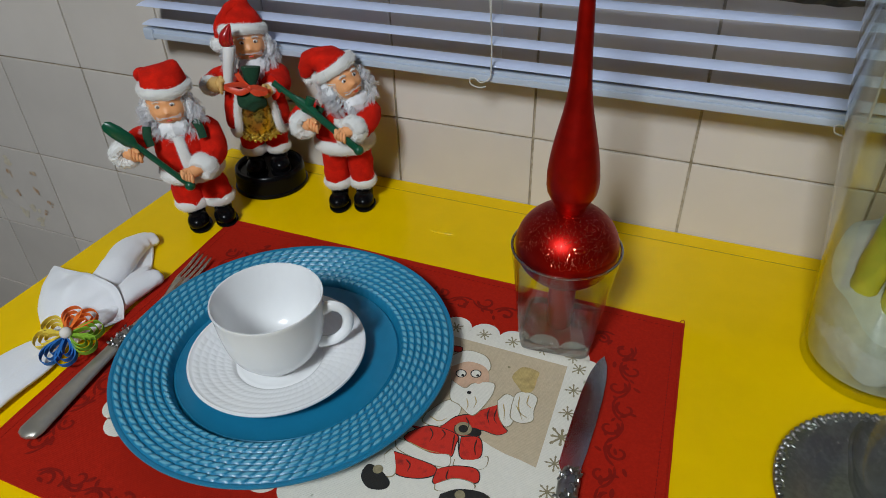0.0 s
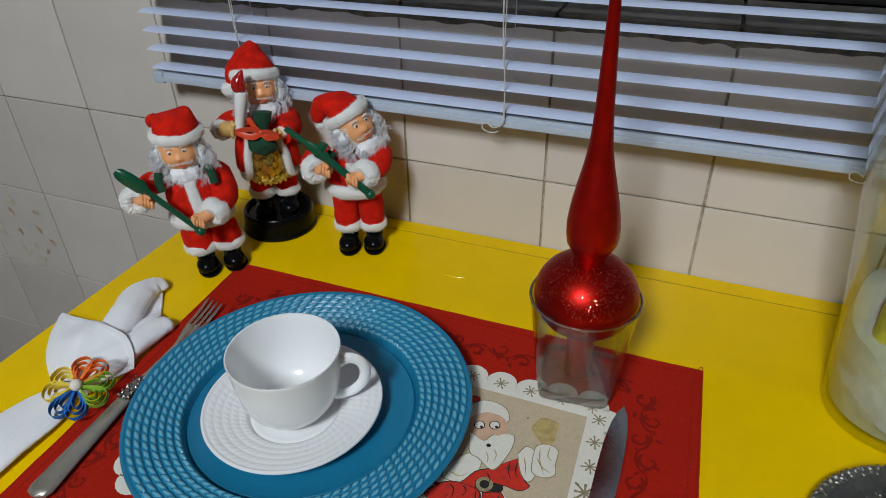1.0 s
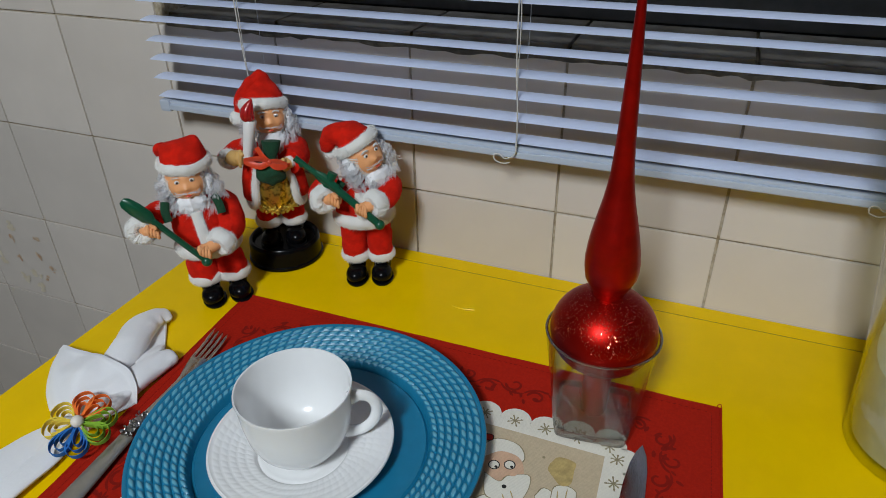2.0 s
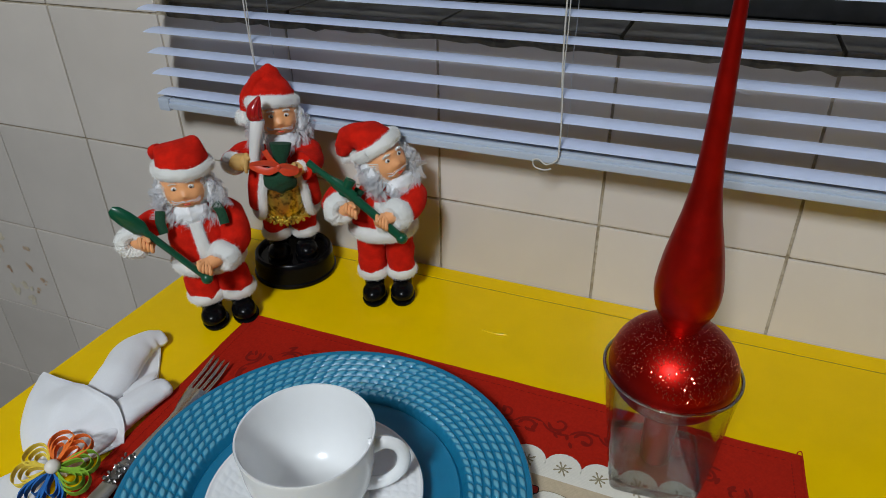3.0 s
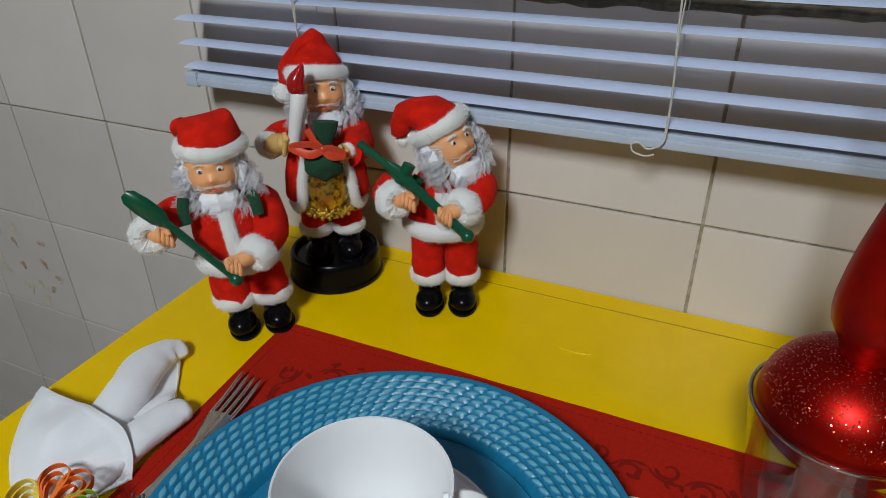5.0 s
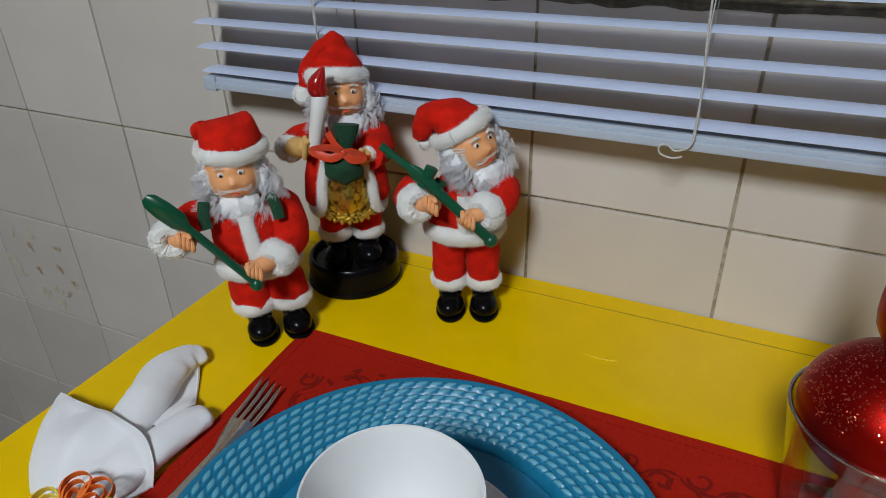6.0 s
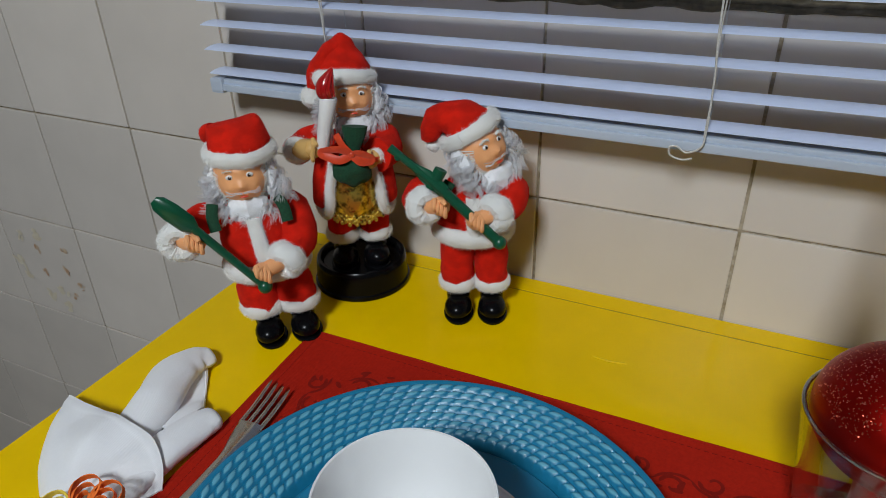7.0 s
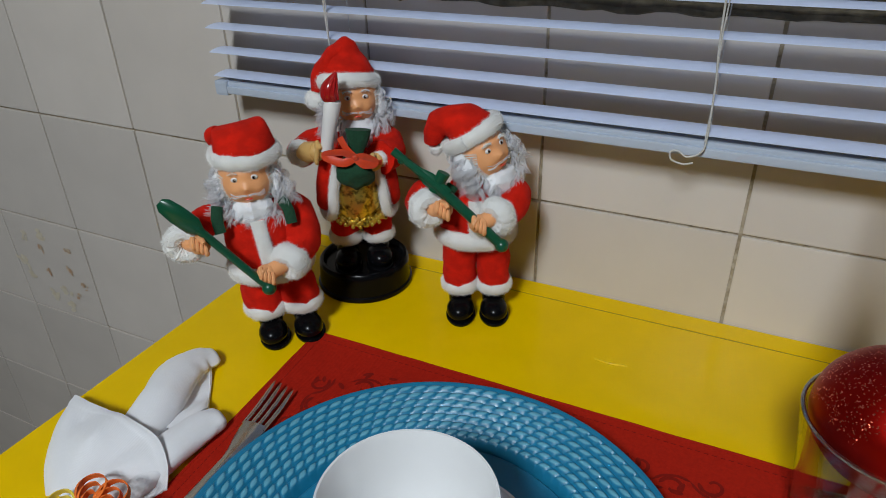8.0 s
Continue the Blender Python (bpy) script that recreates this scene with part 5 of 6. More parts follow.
Z0 = TOP + 0.0006
napkin = empty("napkin", (-0.150, -0.330, TOP), "folded white linen napkin gathered through a flower ring", "napkin")
for name, line, wide, high, lobes, seed in (
        ("rolled_fold", [(-0.151, -0.330, Z0), (-0.160, -0.290, Z0), (-0.170, -0.258, Z0), (-0.181, -0.230, Z0), (-0.181, -0.213, Z0), (-0.177, -0.2035, Z0)],
         [0.007, 0.0150, 0.0160, 0.0165, 0.0140, 0.0105], [0.008, 0.017, 0.021, 0.018, 0.014, 0.010], 1, 1.0),
        ("rolled_fold", [(-0.139, -0.342, Z0), (-0.136, -0.312, Z0), (-0.1335, -0.285, Z0), (-0.1300, -0.2620, Z0), (-0.1275, -0.2530, Z0)],
         [0.009, 0.0130, 0.0130, 0.0118, 0.0098], [0.009, 0.015, 0.017, 0.015, 0.013], 1, 2.2),
        ("gathered_tail", [(-0.152, -0.345, Z0), (-0.158, -0.372, Z0), (-0.160, -0.405, Z0), (-0.164, -0.450, Z0)], [0.007, 0.0135, 0.0160, 0.0200], [0.006, 0.009, 0.013, 0.016], 2, 0.3),
        ("gathered_tail", [(-0.143, -0.347, Z0), (-0.139, -0.372, Z0), (-0.139, -0.405, Z0), (-0.142, -0.450, Z0)], [0.006, 0.0110, 0.0125, 0.0150], [0.005, 0.007, 0.010, 0.010], 2, 1.3)):
    bm = bmesh.new()
    cloth_roll(bm, line, wide, high, lobes, seed)
    bmesh.ops.recalc_face_normals(bm, faces=bm.faces[:])
    part(name, bm, M_LINEN, napkin)
for name, back, middle, front, folds, lift, seed in (
        ("pointed_flap", [(-0.2315, -0.2745, 0.7565), (-0.208, -0.279, 0.764), (-0.184, -0.283, 0.7690), (-0.160, -0.2855, 0.7725), (-0.138, -0.2885, 0.7715), (-0.1225, -0.297, 0.764), (-0.1180, -0.305, 0.7535)],
         [(-0.213, -0.309, 0.7540), (-0.198, -0.307, 0.764), (-0.180, -0.306, 0.7680), (-0.160, -0.309, 0.7715), (-0.143, -0.312, 0.7680), (-0.130, -0.317, 0.760), (-0.125, -0.321, 0.7535)],
         [(-0.178, -0.338, 0.7535), (-0.169, -0.339, 0.759), (-0.159, -0.339, 0.763), (-0.151, -0.340, 0.764), (-0.143, -0.340, 0.762), (-0.136, -0.340, 0.757), (-0.132, -0.339, 0.7535)], 2.6, 0.0030, 0.9),
        ("back_fold", [(-0.172, -0.209, 0.7560), (-0.166, -0.216, 0.7525), (-0.157, -0.227, 0.7525), (-0.149, -0.237, 0.7530), (-0.139, -0.247, 0.7570)],
         [(-0.170, -0.228, 0.7600), (-0.165, -0.232, 0.7550), (-0.156, -0.240, 0.7550), (-0.148, -0.247, 0.7570), (-0.138, -0.256, 0.7620)],
         [(-0.162, -0.270, 0.7640), (-0.158, -0.270, 0.7600), (-0.152, -0.272, 0.7600), (-0.145, -0.274, 0.7620), (-0.138, -0.275, 0.7640)], 1.2, 0.0012, 0.2)):
    bm = bmesh.new()
    cloth_sheet(bm, back, middle, front, folds, lift, seed)
    bmesh.ops.recalc_face_normals(bm, faces=bm.faces[:])
    part(name, bm, M_LINEN, napkin)

ring = empty("napkin_ring", tuple(RING), "napkin ring with a four-coloured paper flower and a pearl", "napkin ring")
bm = bmesh.new()
tube(bm, [RING + Vector((0.0150 * math.cos(a) * 1.0, 0.004 * math.cos(a), 0.0056 + 0.0052 * math.sin(a))) for a in (2 * math.pi * k / 32 for k in range(33))], 0.0022, 8, 0, False, 1.6, up=(0, 1, 0))
part("band", bm, M_CANDLE, ring, "plain white band")
FN = Vector((0.12, -0.28, 0.94)).normalized()
FC = Vector((-0.1265, -0.3500, TOP + 0.0195))
FU = (Vector((-0.60, 0.78, 0)) - FN * FN.dot(Vector((-0.60, 0.78, 0)))).normalized()
FR = FU.cross(FN).normalized()


def ribbon_loop(bm, ang, length, width, tall, sag):
    """A teardrop of paper strip that stands on edge."""
    d = FU * math.cos(ang) + FR * math.sin(ang)
    e = FN.cross(d)
    ins, outs = [], []
    n = 26
    for k in range(n + 1):
        t = 2 * math.pi * k / n
        r = length * (0.5 - 0.5 * math.cos(t))
        w = width * math.sin(t) * (0.5 - 0.5 * math.cos(t)) ** 0.6
        c = FC + d * (0.003 + r) + e * w - FN * sag * (r / length) ** 2
        nrm = (d * math.cos(t) * 0.5 + e * math.sin(t)) * 0.0006
        ins.append([bm.verts.new(c + FN * s * tall / 2 - nrm) for s in (-1, 1)])
        outs.append([bm.verts.new(c + FN * s * tall / 2 + nrm) for s in (-1, 1)])
    for k in range(n):
        bm.faces.new((ins[k][0], ins[k][1], ins[k + 1][1], ins[k + 1][0]))
        bm.faces.new((outs[k][0], outs[k + 1][0], outs[k + 1][1], outs[k][1]))
        bm.faces.new((ins[k][1], outs[k][1], outs[k + 1][1], ins[k + 1][1]))
        bm.faces.new((ins[k][0], ins[k + 1][0], outs[k + 1][0], outs[k][0]))


for tone, mid in (("orange", 28), ("green", 112), ("blue", 202), ("yellow", 296)):
    for s in (-1, 1):
        bm = bmesh.new()
        for length, width in ((0.0240, 0.0104), (0.0195, 0.0074), (0.0150, 0.0044)):
            ribbon_loop(bm, radians(mid + s * 20), length, width, 0.0044, 0.0015)
        bmesh.ops.recalc_face_normals(bm, faces=bm.faces[:])
        part("petal", bm, M_QUILL[tone], ring, tone + " looped paper petal")
part("pearl", blob(bmesh.new(), FC + FN * 0.0035, (0.0048, 0.0048, 0.0048), u=24, v=16), M_PEARL, ring, "cream pearl bead")


# ---- cutlery ----
def handle_part(parent, a, b, z, w0, w1):
    a, b = Vector((*a, z)), Vector((*b, z - 0.001))
    n = 14
    bm = bmesh.new()
    pts = [a.lerp(b, i / n) for i in range(n)] + [a.lerp(b, 0.975), b]
    rad = [w0 + (w1 - w0) * (i / n) ** 1.1 for i in range(n)] + [w1 * 0.80, w1 * 0.30]
    tube(bm, pts, rad, 20, 0, True, 0.40, up=(0, 0, 1))
    bmesh.ops.recalc_face_normals(bm, faces=bm.faces[:])
    part("handle", bm, M_SATIN, parent, "satin pewter-grey handle")


def collar_part(parent, a, b, z, r, seed):
    rg = random.Random(seed)
    a, b = Vector((*a, z)), Vector((*b, z))
    bm = bmesh.new()
    tube(bm, [a, a.lerp(b, 0.3), a.lerp(b, 0.7), b], [r * 0.7, r, r * 0.95, r * 0.75], 16, 0, True, 0.6, up=(0, 0, 1))
    d = (b - a).normalized()
    s = Vector((d.y, -d.x, 0))
    for k in range(34):
        t, u = rg.uniform(0.03, 0.97), rg.uniform(-0.95, 0.95)
        p = a.lerp(b, t) + s * u * r * 0.95 + Vector((0, 0, r * 0.6 * math.sqrt(1 - u * u * 0.9)))
        q = p + (d * rg.uniform(-1, 1) + s * rg.uniform(-1, 1)) * 0.003
        tube(bm, [p, (p + q) / 2 + Vector((0, 0, 0.0005)), q], [0.0006, 0.0011, 0.0005], 6)
    part("collar", bm, M_TARNISH, parent, "ornate tarnished collar in relief")


fork = empty("fork", (-0.098, -0.31, MATZ), "steel fork with pewter handle lying beside the plate", "fork")
FZ = MATZ + 0.0042
for k in range(4):
    u = (k - 1.5) / 1.5
    tip = Vector((-0.1085 + u * 0.0085, -0.2075 - u * 0.0015, FZ + 0.0015))
    root = Vector((-0.1025 + u * 0.0075, -0.2475, FZ + 0.0005))
    bm = tube(bmesh.new(), smooth_line([root, root.lerp(tip, 0.5) + Vector((0, 0, -0.0012)), tip], 9), [0.0015] * 10 + [0.0015, 0.0015, 0.0014, 0.0014, 0.0013, 0.0012, 0.0011, 0.0008, 0.0004], 10, 0, True, 0.6, up=(0, 0, 1))
    part("tine", bm, M_STEEL, fork)
bm = bmesh.new()
tube(bm, smooth_line([(-0.1027, -0.2450, FZ + 0.0004), (-0.1018, -0.2540, FZ - 0.0004), (-0.1008, -0.2640, FZ), (-0.0995, -0.2760, FZ + 0.001), (-0.0980, -0.3000, FZ + 0.0015), (-0.0968, -0.3180, FZ + 0.001)], 4),
     [0.0088] * 3 + [0.0086, 0.0082, 0.0078, 0.0072, 0.0064, 0.0056, 0.0048, 0.0041, 0.0036] + [0.0032] * 4 + [0.0034, 0.0036, 0.004, 0.0042, 0.0045], 14, 0, True, 0.30, up=(0, 0, 1))
part("shank", bm, M_STEEL, fork)
collar_part(fork, (-0.0970, -0.3150), (-0.0955, -0.3400), FZ + 0.001, 0.0062, 2)
handle_part(fork, (-0.0955, -0.3385), (-0.0870, -0.4310), FZ + 0.0005, 0.0062, 0.0098)

knife = empty("knife", (0.274, -0.31, MATZ), "steel table knife with ornate collar on the placemat", "knife")
KZ = MATZ + 0.0030
bm = bmesh.new()
outline = [(0.2735, -0.2050), (0.2775, -0.2150), (0.2800, -0.2300), (0.2812, -0.2500), (0.2815, -0.2750), (0.2810, -0.3000), (0.2800, -0.3180), (0.2690, -0.3200), (0.2655, -0.3140), (0.2650, -0.2950), (0.2648, -0.2700), (0.2652, -0.2450), (0.2670, -0.2250), (0.2700, -0.2120)]
up_, dn_ = [], []
for x, y in outline:
    up_.append(bm.verts.new((x, y, KZ + 0.0010 - 0.0008 * (0.281 - x) / 0.016)))
    dn_.append(bm.verts.new((x, y, KZ - 0.0006)))
bm.faces.new(up_)
bm.faces.new(dn_[::-1])
for k in range(len(outline)):
    j = (k + 1) % len(outline)
    bm.faces.new((up_[k], up_[j], dn_[j], dn_[k]))
bmesh.ops.recalc_face_normals(bm, faces=bm.faces[:])
part("blade", bm, M_STEEL, knife, "dull steel blade")
collar_part(knife, (0.2745, -0.3170), (0.2770, -0.3440), KZ + 0.0018, 0.0072, 4)
handle_part(knife, (0.2770, -0.3420), (0.2860, -0.4350), KZ + 0.0015, 0.0066, 0.0098)

# ---- vase with bamboo ----
VX, VY, VR = 0.4625, -0.1350, 0.0495
vase = empty("glass_vase", (VX, VY, TOP), "tall clear glass vase with white filling and bamboo stalks", "vase")
VB = TOP + 0.0008
bm = bmesh.new()
lathe(bm, [(0, VB), (VR - 0.004, VB), (VR - 0.001, VB + 0.001), (VR, VB + 0.004), (VR, VB + 0.012), (VR + 0.0055, VB + 0.08), (VR + 0.014, VB + 0.14), (VR + 0.026, VB + 0.22), (VR + 0.040, VB + 0.32), (VR + 0.0392, VB + 0.3205), (VR + 0.0385, VB + 0.32), (VR + 0.0245, VB + 0.22), (VR + 0.0125, VB + 0.14), (VR + 0.0040, VB + 0.08), (VR - 0.0015, VB + 0.02),
           (VR - 0.004, VB + 0.006), (VR - 0.008, VB + 0.0045), (0, VB + 0.0045)], (VX, VY, 0), 72)
bmesh.ops.recalc_face_normals(bm, faces=bm.faces[:])
part("glass_wall", bm, M_GREENGLASS, vase)
bm = bmesh.new()
lathe(bm, [(0, VB + 0.0048), (VR - 0.010, VB + 0.0048), (VR - 0.0045, VB + 0.0085), (VR - 0.0022, VB + 0.020), (VR + 0.0006, VB + 0.050), (VR + 0.0018, VB + 0.070), (VR - 0.001, VB + 0.085), (0.030, VB + 0.090), (0.015, VB + 0.083), (0, VB + 0.080)], (VX, VY, 0), 48)
for v in bm.verts:
    if v.co.z > VB + 0.045:
        v.co.z += 0.014 * noise.noise(Vector((v.co.x * 30, v.co.y * 30, 1))) + 0.45 * (v.co.y - VY)
bmesh.ops.recalc_face_normals(bm, faces=bm.faces[:])
part("filling", bm, M_GEL, vase, "milky white gel pebbles")
for a, b, r in (((0.4330, -0.1500, 0.806), (0.4480, -0.1400, 0.98), 0.0095), ((0.4530, -0.1590, 0.792), (0.4640, -0.1500, 1.00), 0.0095), ((0.4700, -0.1300, 0.81), (0.4690, -0.1260, 1.01), 0.0090)):
    a, b = Vector(a), Vector(b)
    bm = bmesh.new()
    n = 12
    tube(bm, [a.lerp(b, i / n) for i in range(n + 1)], [r * (1.12 if i % 4 == 3 else 1.0) for i in range(n + 1)], 16)
    part("bamboo_stalk", bm, M_STALK, vase, "yellow-green bamboo stalk")

# ---- silver dish with a glass bowl ----
DX, DY, DR = 0.468, -0.2775, 0.0745
dish = empty("silver_dish", (DX, DY, TOP), "tarnished silver dish with a beaded floral rim", "dish")
DB = TOP + 0.0006
bm = bmesh.new()
lathe(bm, [(0, DB + 0.003), (0.040, DB + 0.003), (0.050, DB + 0.004), (0.058, DB + 0.009), (0.066, DB + 0.0125), (DR - 0.001, DB + 0.0135), (DR, DB + 0.0120), (0.066, DB + 0.010), (0.056, DB + 0.005), (0.046, DB), (0, DB)], (DX, DY, 0), 72)
bmesh.ops.recalc_face_normals(bm, faces=bm.faces[:])
part("body", bm, M_TARNISH, dish)
bm = bmesh.new()
rng = random.Random(31)
for k in range(84):
    a = 2 * math.pi * k / 84
    c = Vector((DX + (DR - 0.002) * math.cos(a), DY + (DR - 0.002) * math.sin(a), DB + 0.0135))
    blob(bm, c, (0.0024, 0.0017, 0.0014), u=8, v=6, turn=Matrix.Rotation(a + rng.uniform(-.6, .6), 4, 'Z'))
    for j in range(5):
        b = a + rng.uniform(-.05, .05)
        r = rng.uniform(0.056, 0.071)
        p = Vector((DX + r * math.cos(b), DY + r * math.sin(b), DB + 0.0065 + (r - 0.056) * 0.45))
        blob(bm, p, (rng.uniform(0.0015, 0.0032), 0.0014, 0.0013), u=7, v=5, turn=Matrix.Rotation(rng.uniform(0, 3.1), 4, 'Z'))
part("floral_rim", bm, M_TARNISH, dish, "raised floral beading")
bm = bmesh.new()
GB = DB + 0.0032
lathe(bm, [(0, GB), (0.020, GB), (0.022, GB + 0.003), (0.030, GB + 0.010), (0.043, GB + 0.026), (0.049, GB + 0.046), (0.0495, GB + 0.048), (0.0475, GB + 0.048), (0.047, GB + 0.046), (0.041, GB + 0.028), (0.028, GB + 0.013), (0.016, GB + 0.009), (0, GB + 0.008)], (DX + 0.006, DY - 0.004, 0), 64)
bmesh.ops.recalc_face_normals(bm, faces=bm.faces[:])
thing("glass_bowl", bm, M_GLASS, "small clear glass bowl standing in the silver dish", "bowl")


# ---- printed figure on the placemat: flat plain shapes ----
PRINT = [M_BRIGHT_PRINT, M_CREAM, M_BLACK_PRINT, M_SKIN_PRINT, M_GOLD_PRINT, M_KHAKI_PRINT]
bm = bmesh.new()
layer = [Z1 + 0.00022]


def shape(uv, mi):
    if mi in (0, 1):
        cu, cv = sum(u for u, v in uv) / len(uv), sum(v for u, v in uv) / len(uv)
        shape([(u + 0.0013 * math.copysign(1, u - cu), v + 0.0018 * math.copysign(1, v - cv)) for u, v in uv], 2 if mi == 0 else 5)
    layer[0] += 0.000012
    pts = smooth_line([(*on_mat(u, v), 0) for u, v in uv] + [(*on_mat(*uv[0]), 0)], 4)[:-1]
    plate_shape(bm, [(p.x, p.y) for p in pts], layer[0], mi)


def oval(u, v, r, mi, sx=1.0, sy=1.0, turn=0.0):
    layer[0] += 0.000012
    plate_shape(bm, disc(*on_mat(u, v), r, 22, sx, sy, turn), layer[0], mi)


shape([(0.629, 0.515), (0.648, 0.468), (0.67, 0.455), (0.678, 0.493), (0.657, 0.537), (0.63, 0.54)], 1)
shape([(0.614, 0.559), (0.654, 0.546), (0.675, 0.502), (0.698, 0.48), (0.721, 0.446), (0.735, 0.437), (0.748, 0.484), (0.759, 0.499), (0.745, 0.515), (0.719, 0.515), (0.72, 0.54), (0.691, 0.546), (0.649, 0.568)], 0)
shape([(0.616, 0.581), (0.643, 0.546), (0.687, 0.546), (0.692, 0.577), (0.691, 0.606), (0.661, 0.612), (0.617, 0.599)], 0)
shape([(0.696, 0.549), (0.722, 0.537), (0.734, 0.574), (0.725, 0.596), (0.705, 0.596)], 0)
shape([(0.602, 0.603), (0.619, 0.603), (0.661, 0.612), (0.689, 0.603), (0.693, 0.631), (0.662, 0.637), (0.614, 0.628)], 1)
shape([(0.7, 0.606), (0.725, 0.596), (0.743, 0.577), (0.746, 0.603), (0.731, 0.618), (0.704, 0.624)], 1)
shape([(0.609, 0.637), (0.638, 0.637), (0.675, 0.64), (0.681, 0.656), (0.66, 0.678), (0.625, 0.684)], 0)
shape([(0.681, 0.643), (0.704, 0.624), (0.735, 0.615), (0.743, 0.643), (0.718, 0.653), (0.685, 0.678)], 0)
shape([(0.687, 0.678), (0.71, 0.653), (0.736, 0.649), (0.738, 0.665), (0.695, 0.69)], 1)
shape([(0.598, 0.653), (0.607, 0.634), (0.625, 0.684), (0.612, 0.696)], 1)
shape([(0.578, 0.703), (0.583, 0.684), (0.605, 0.69), (0.624, 0.709), (0.621, 0.728), (0.599, 0.737), (0.582, 0.721)], 2)
shape([(0.699, 0.696), (0.722, 0.671), (0.757, 0.662), (0.768, 0.681), (0.705, 0.718)], 2)
shape([(0.679, 0.524), (0.717, 0.515), (0.72, 0.534), (0.685, 0.543)], 2)
shape([(0.729, 0.424), (0.74, 0.396), (0.762, 0.415), (0.762, 0.471), (0.753, 0.487), (0.74, 0.465)], 1)
shape([(0.753, 0.421), (0.754, 0.387), (0.77, 0.374), (0.787, 0.383), (0.788, 0.421), (0.791, 0.449), (0.775, 0.465), (0.758, 0.459)], 1)
shape([(0.739, 0.324), (0.75, 0.299), (0.777, 0.302), (0.778, 0.327), (0.777, 0.365), (0.763, 0.377), (0.75, 0.362), (0.738, 0.343)], 4)
shape([(0.624, 0.33), (0.645, 0.296), (0.678, 0.296), (0.695, 0.321), (0.692, 0.346), (0.648, 0.352), (0.634, 0.371)], 1)
shape([(0.632, 0.362), (0.657, 0.33), (0.688, 0.333), (0.702, 0.365), (0.699, 0.393), (0.661, 0.415), (0.644, 0.402)], 3)
shape([(0.644, 0.402), (0.67, 0.415), (0.679, 0.396), (0.693, 0.383), (0.713, 0.377), (0.716, 0.415), (0.705, 0.471), (0.694, 0.484), (0.672, 0.465), (0.655, 0.455)], 1)
shape([(0.617, 0.293), (0.635, 0.29), (0.636, 0.305), (0.621, 0.308)], 0)
oval(0.694, 0.527, 0.006, 5)
oval(0.694, 0.527, 0.0034, 2)
oval(0.599, 0.69, 0.0034, 5)
oval(0.726, 0.684, 0.0034, 5)
oval(0.686, 0.38, 0.0036, 3)
oval(0.68, 0.424, 0.0017, 2)
for du, dv in ((0.654, 0.374), (0.678, 0.362)):
    oval(du, dv, 0.0043, 2)
    oval(du, dv, 0.0035, 1)
    oval(du + 0.004, dv + 0.004, 0.0012, 2)


def inked(uv, w, mi):
    """A drawn line on the print."""
    n0 = set(bm.faces)
    stroke(bm, [Vector(on_mat(u, v)) for u, v in uv], w, w * 0.4, layer[0] + 0.00003)
    for f in bm.faces:
        if f not in n0:
            f.material_index = mi


for line in ([(0.645, 0.552), (0.653, 0.565), (0.653, 0.587)],
             [(0.685, 0.549), (0.688, 0.571), (0.692, 0.599)],
             [(0.693, 0.552), (0.697, 0.574), (0.703, 0.596)],
             [(0.663, 0.546), (0.671, 0.556), (0.668, 0.574)],
             [(0.721, 0.452), (0.722, 0.474), (0.73, 0.496)],
             [(0.732, 0.446), (0.733, 0.474), (0.74, 0.487)],
             [(0.72, 0.543), (0.721, 0.565), (0.727, 0.584)],
             [(0.631, 0.646), (0.641, 0.656), (0.641, 0.674)],
             [(0.697, 0.637), (0.698, 0.656), (0.703, 0.662)],
             [(0.691, 0.496), (0.699, 0.509), (0.701, 0.521)]):
    inked(line, 0.0010, 2)
for line in ([(0.76, 0.393), (0.764, 0.424), (0.776, 0.459)],
             [(0.759, 0.421), (0.77, 0.44), (0.785, 0.449)],
             [(0.774, 0.38), (0.775, 0.408), (0.786, 0.418)],
             [(0.68, 0.443), (0.686, 0.459), (0.687, 0.474)],
             [(0.691, 0.43), (0.697, 0.446), (0.696, 0.465)],
             [(0.739, 0.427), (0.745, 0.449), (0.749, 0.474)],
             [(0.635, 0.521), (0.653, 0.527), (0.664, 0.512)],
             [(0.624, 0.603), (0.65, 0.609), (0.674, 0.606)],
             [(0.745, 0.33), (0.758, 0.333), (0.774, 0.315)]):
    inked(line, 0.0010, 4)
bmesh.ops.recalc_face_normals(bm, faces=bm.faces[:])
for f in bm.faces:
    if f.normal.z < 0:
        f.normal_flip()
part("figure_print", bm, PRINT, mat, "printed red and white winter figure holding a bell", smooth=False)


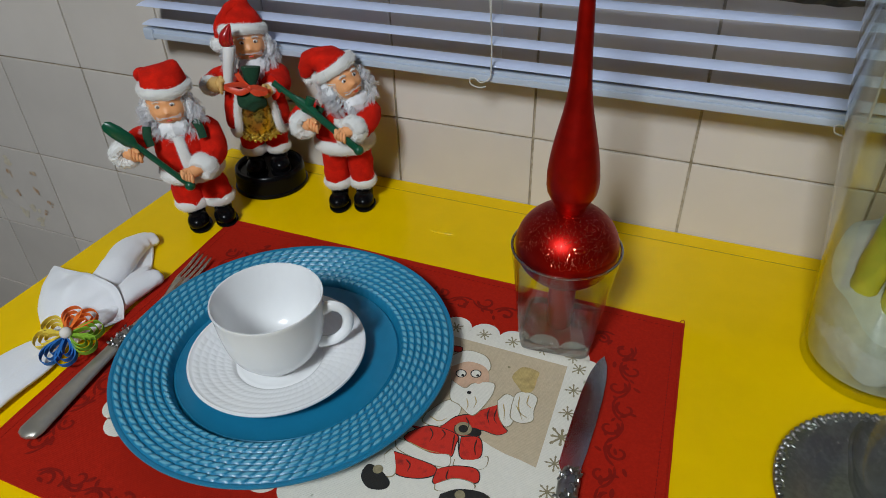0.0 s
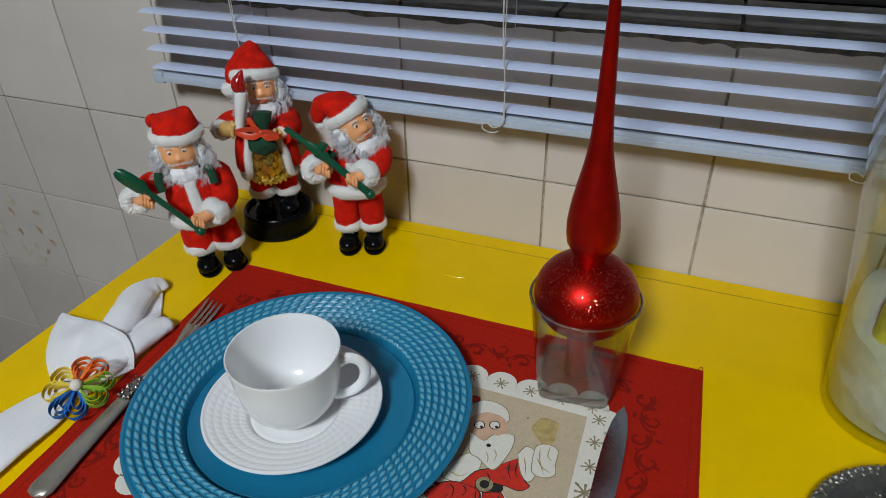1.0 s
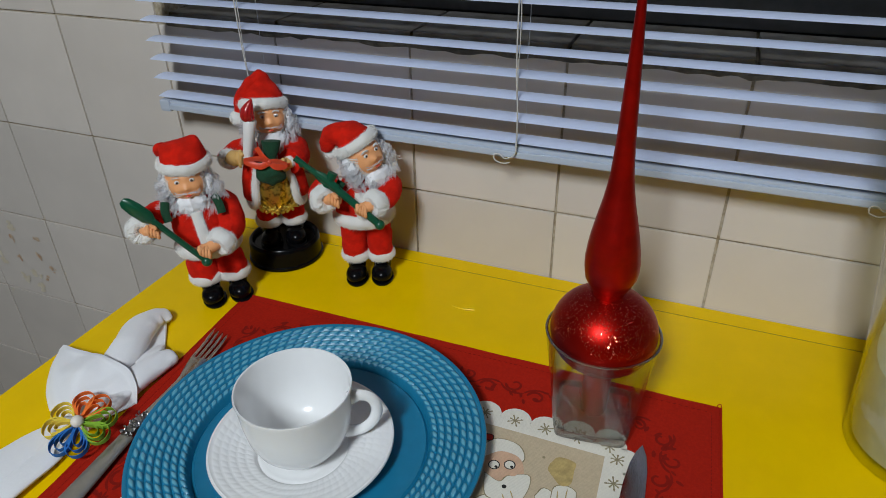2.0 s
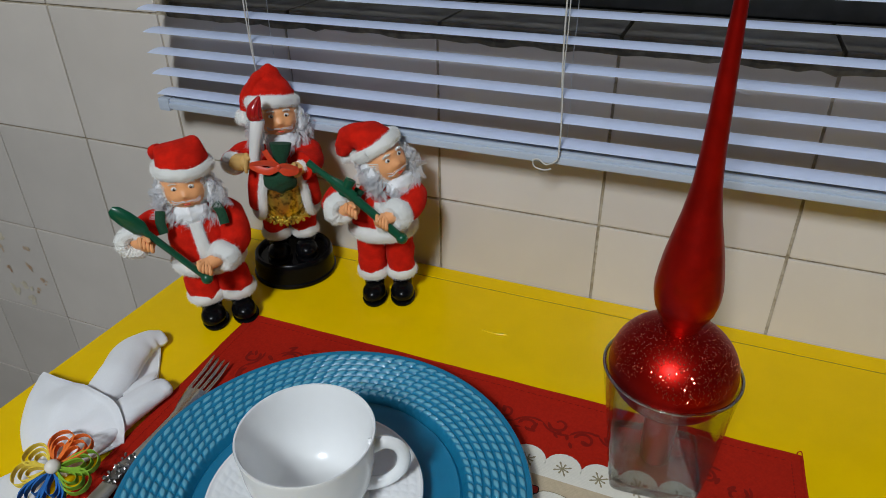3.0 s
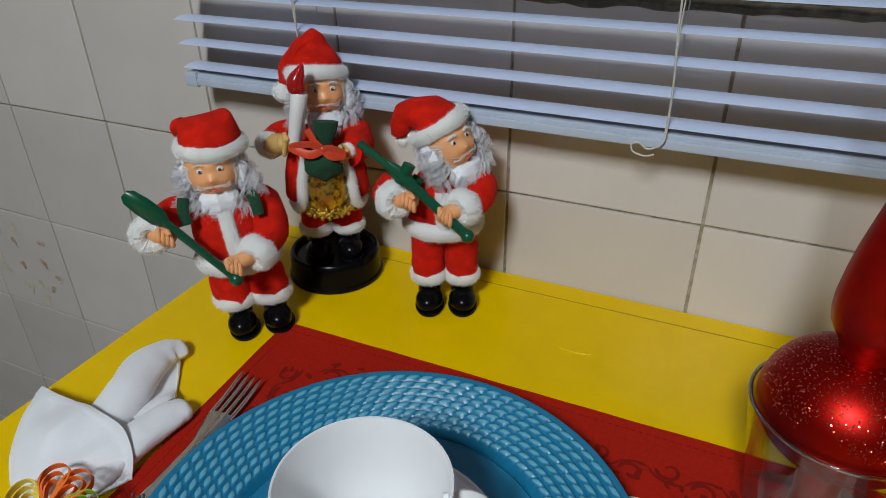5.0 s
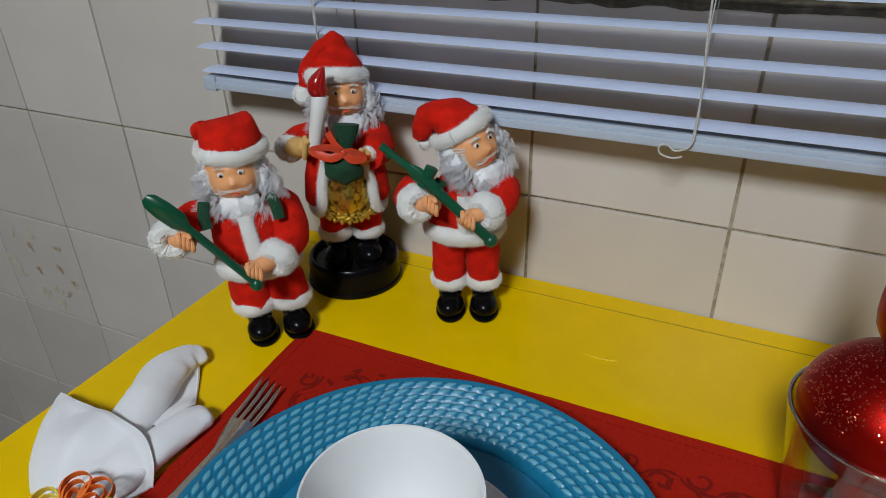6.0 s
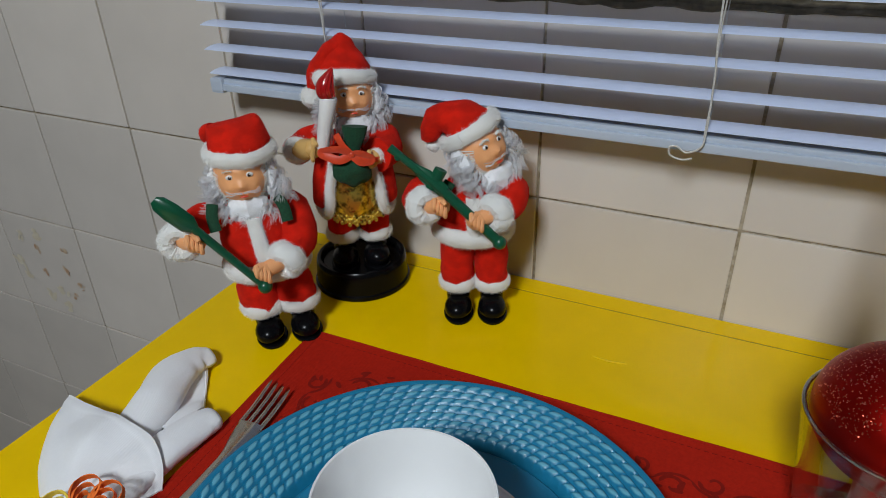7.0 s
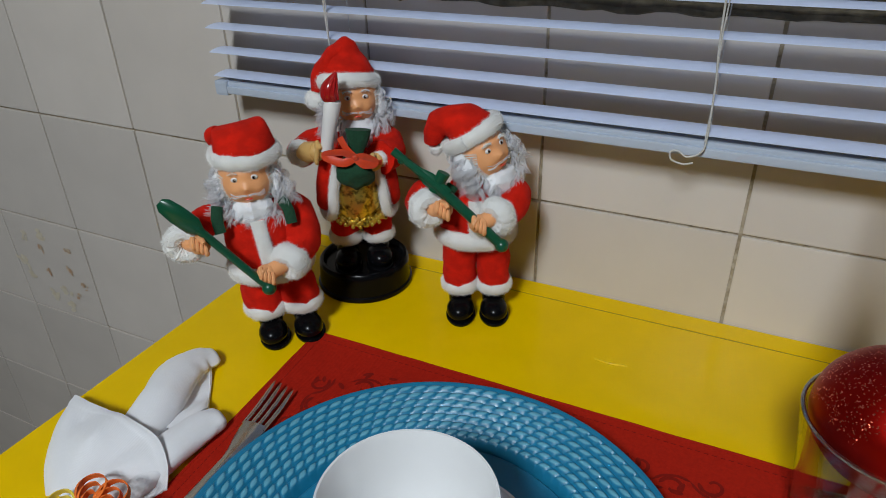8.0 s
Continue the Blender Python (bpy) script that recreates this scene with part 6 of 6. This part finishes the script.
# ---- wall tiles, each a piece of the wall ----
tile_bm = box(bmesh.new(), -TILE / 2 + 0.0011, TILE / 2 - 0.0011, 0.0, 0.0065, -TILE / 2 + 0.0011, TILE / 2 - 0.0011, 0.0012)
first = mesh_ob("tile", tile_bm, M_TILE)
first.parent = wall
rng = random.Random(11)
made_tiles = []
for row in range(-5, 7):
    for col in range(-8, 9):
        x, z = (col + 0.5) * TILE, ROW0 + (row + 0.5) * TILE
        if row > 0 and x > WIN_X0 and x < WIN_X1:
            continue
        o = first if not made_tiles else first.copy()
        if made_tiles:
            scene.collection.objects.link(o)
        o.location = (x, rng.uniform(-0.0003, 0.0003), z)
        o.rotation_euler = (rng.uniform(-.0015, .0015), rng.uniform(-.0015, .0015), rng.uniform(-.0015, .0015))
        made_tiles.append(((col, row), o))
DECOR = [(-0.6980, 0.6250), (-0.6420, 0.6350), (-0.6970, 0.5910), (-0.6530, 0.6010), (-0.6490, 0.5610), (-0.6300, 0.5820), (-0.7390, 0.5800), (-0.6880, 0.6510), (-0.7290, 0.6400),
         (-0.6990, 0.5520), (-0.6730, 0.5630), (-0.6740, 0.5400), (-0.7500, 0.5980)]
decor_tile = dict(made_tiles)[(-5, -2)]
for name, m_, first_k, last_k, r in (("flower_print", M_DECOR, 0, 6, 0.0060), ("leaf_print", M_DECOR_PALE, 6, 13, 0.0100)):
    bm = bmesh.new()
    rng = random.Random(first_k)
    for k in range(first_k, last_k):
        x, z = DECOR[k]
        for j in range(5):
            a, rr = rng.uniform(0, 6.28), rng.uniform(0.2, 0.9) * r
            cx, cz = x + math.cos(a) * rr, z + math.sin(a) * rr
            pts = disc(cx, cz, r * rng.uniform(0.45, 0.8), 9, 1, rng.uniform(0.3, 0.7), rng.uniform(0, 3))
            f = bm.faces.new([bm.verts.new((px, -0.0005 - 0.00004 * j - (0.0003 if first_k == 0 else 0), pz)) for px, pz in pts])
            f.normal_update()
            if f.normal.y > 0:
                f.normal_flip()
    o = mesh_ob(name, bm, m_, False)
    o.parent = decor_tile
    o.matrix_parent_inverse = Matrix.Translation(-Vector(decor_tile.location))
    o["label"] = "faded brown flower transfer on the tile"
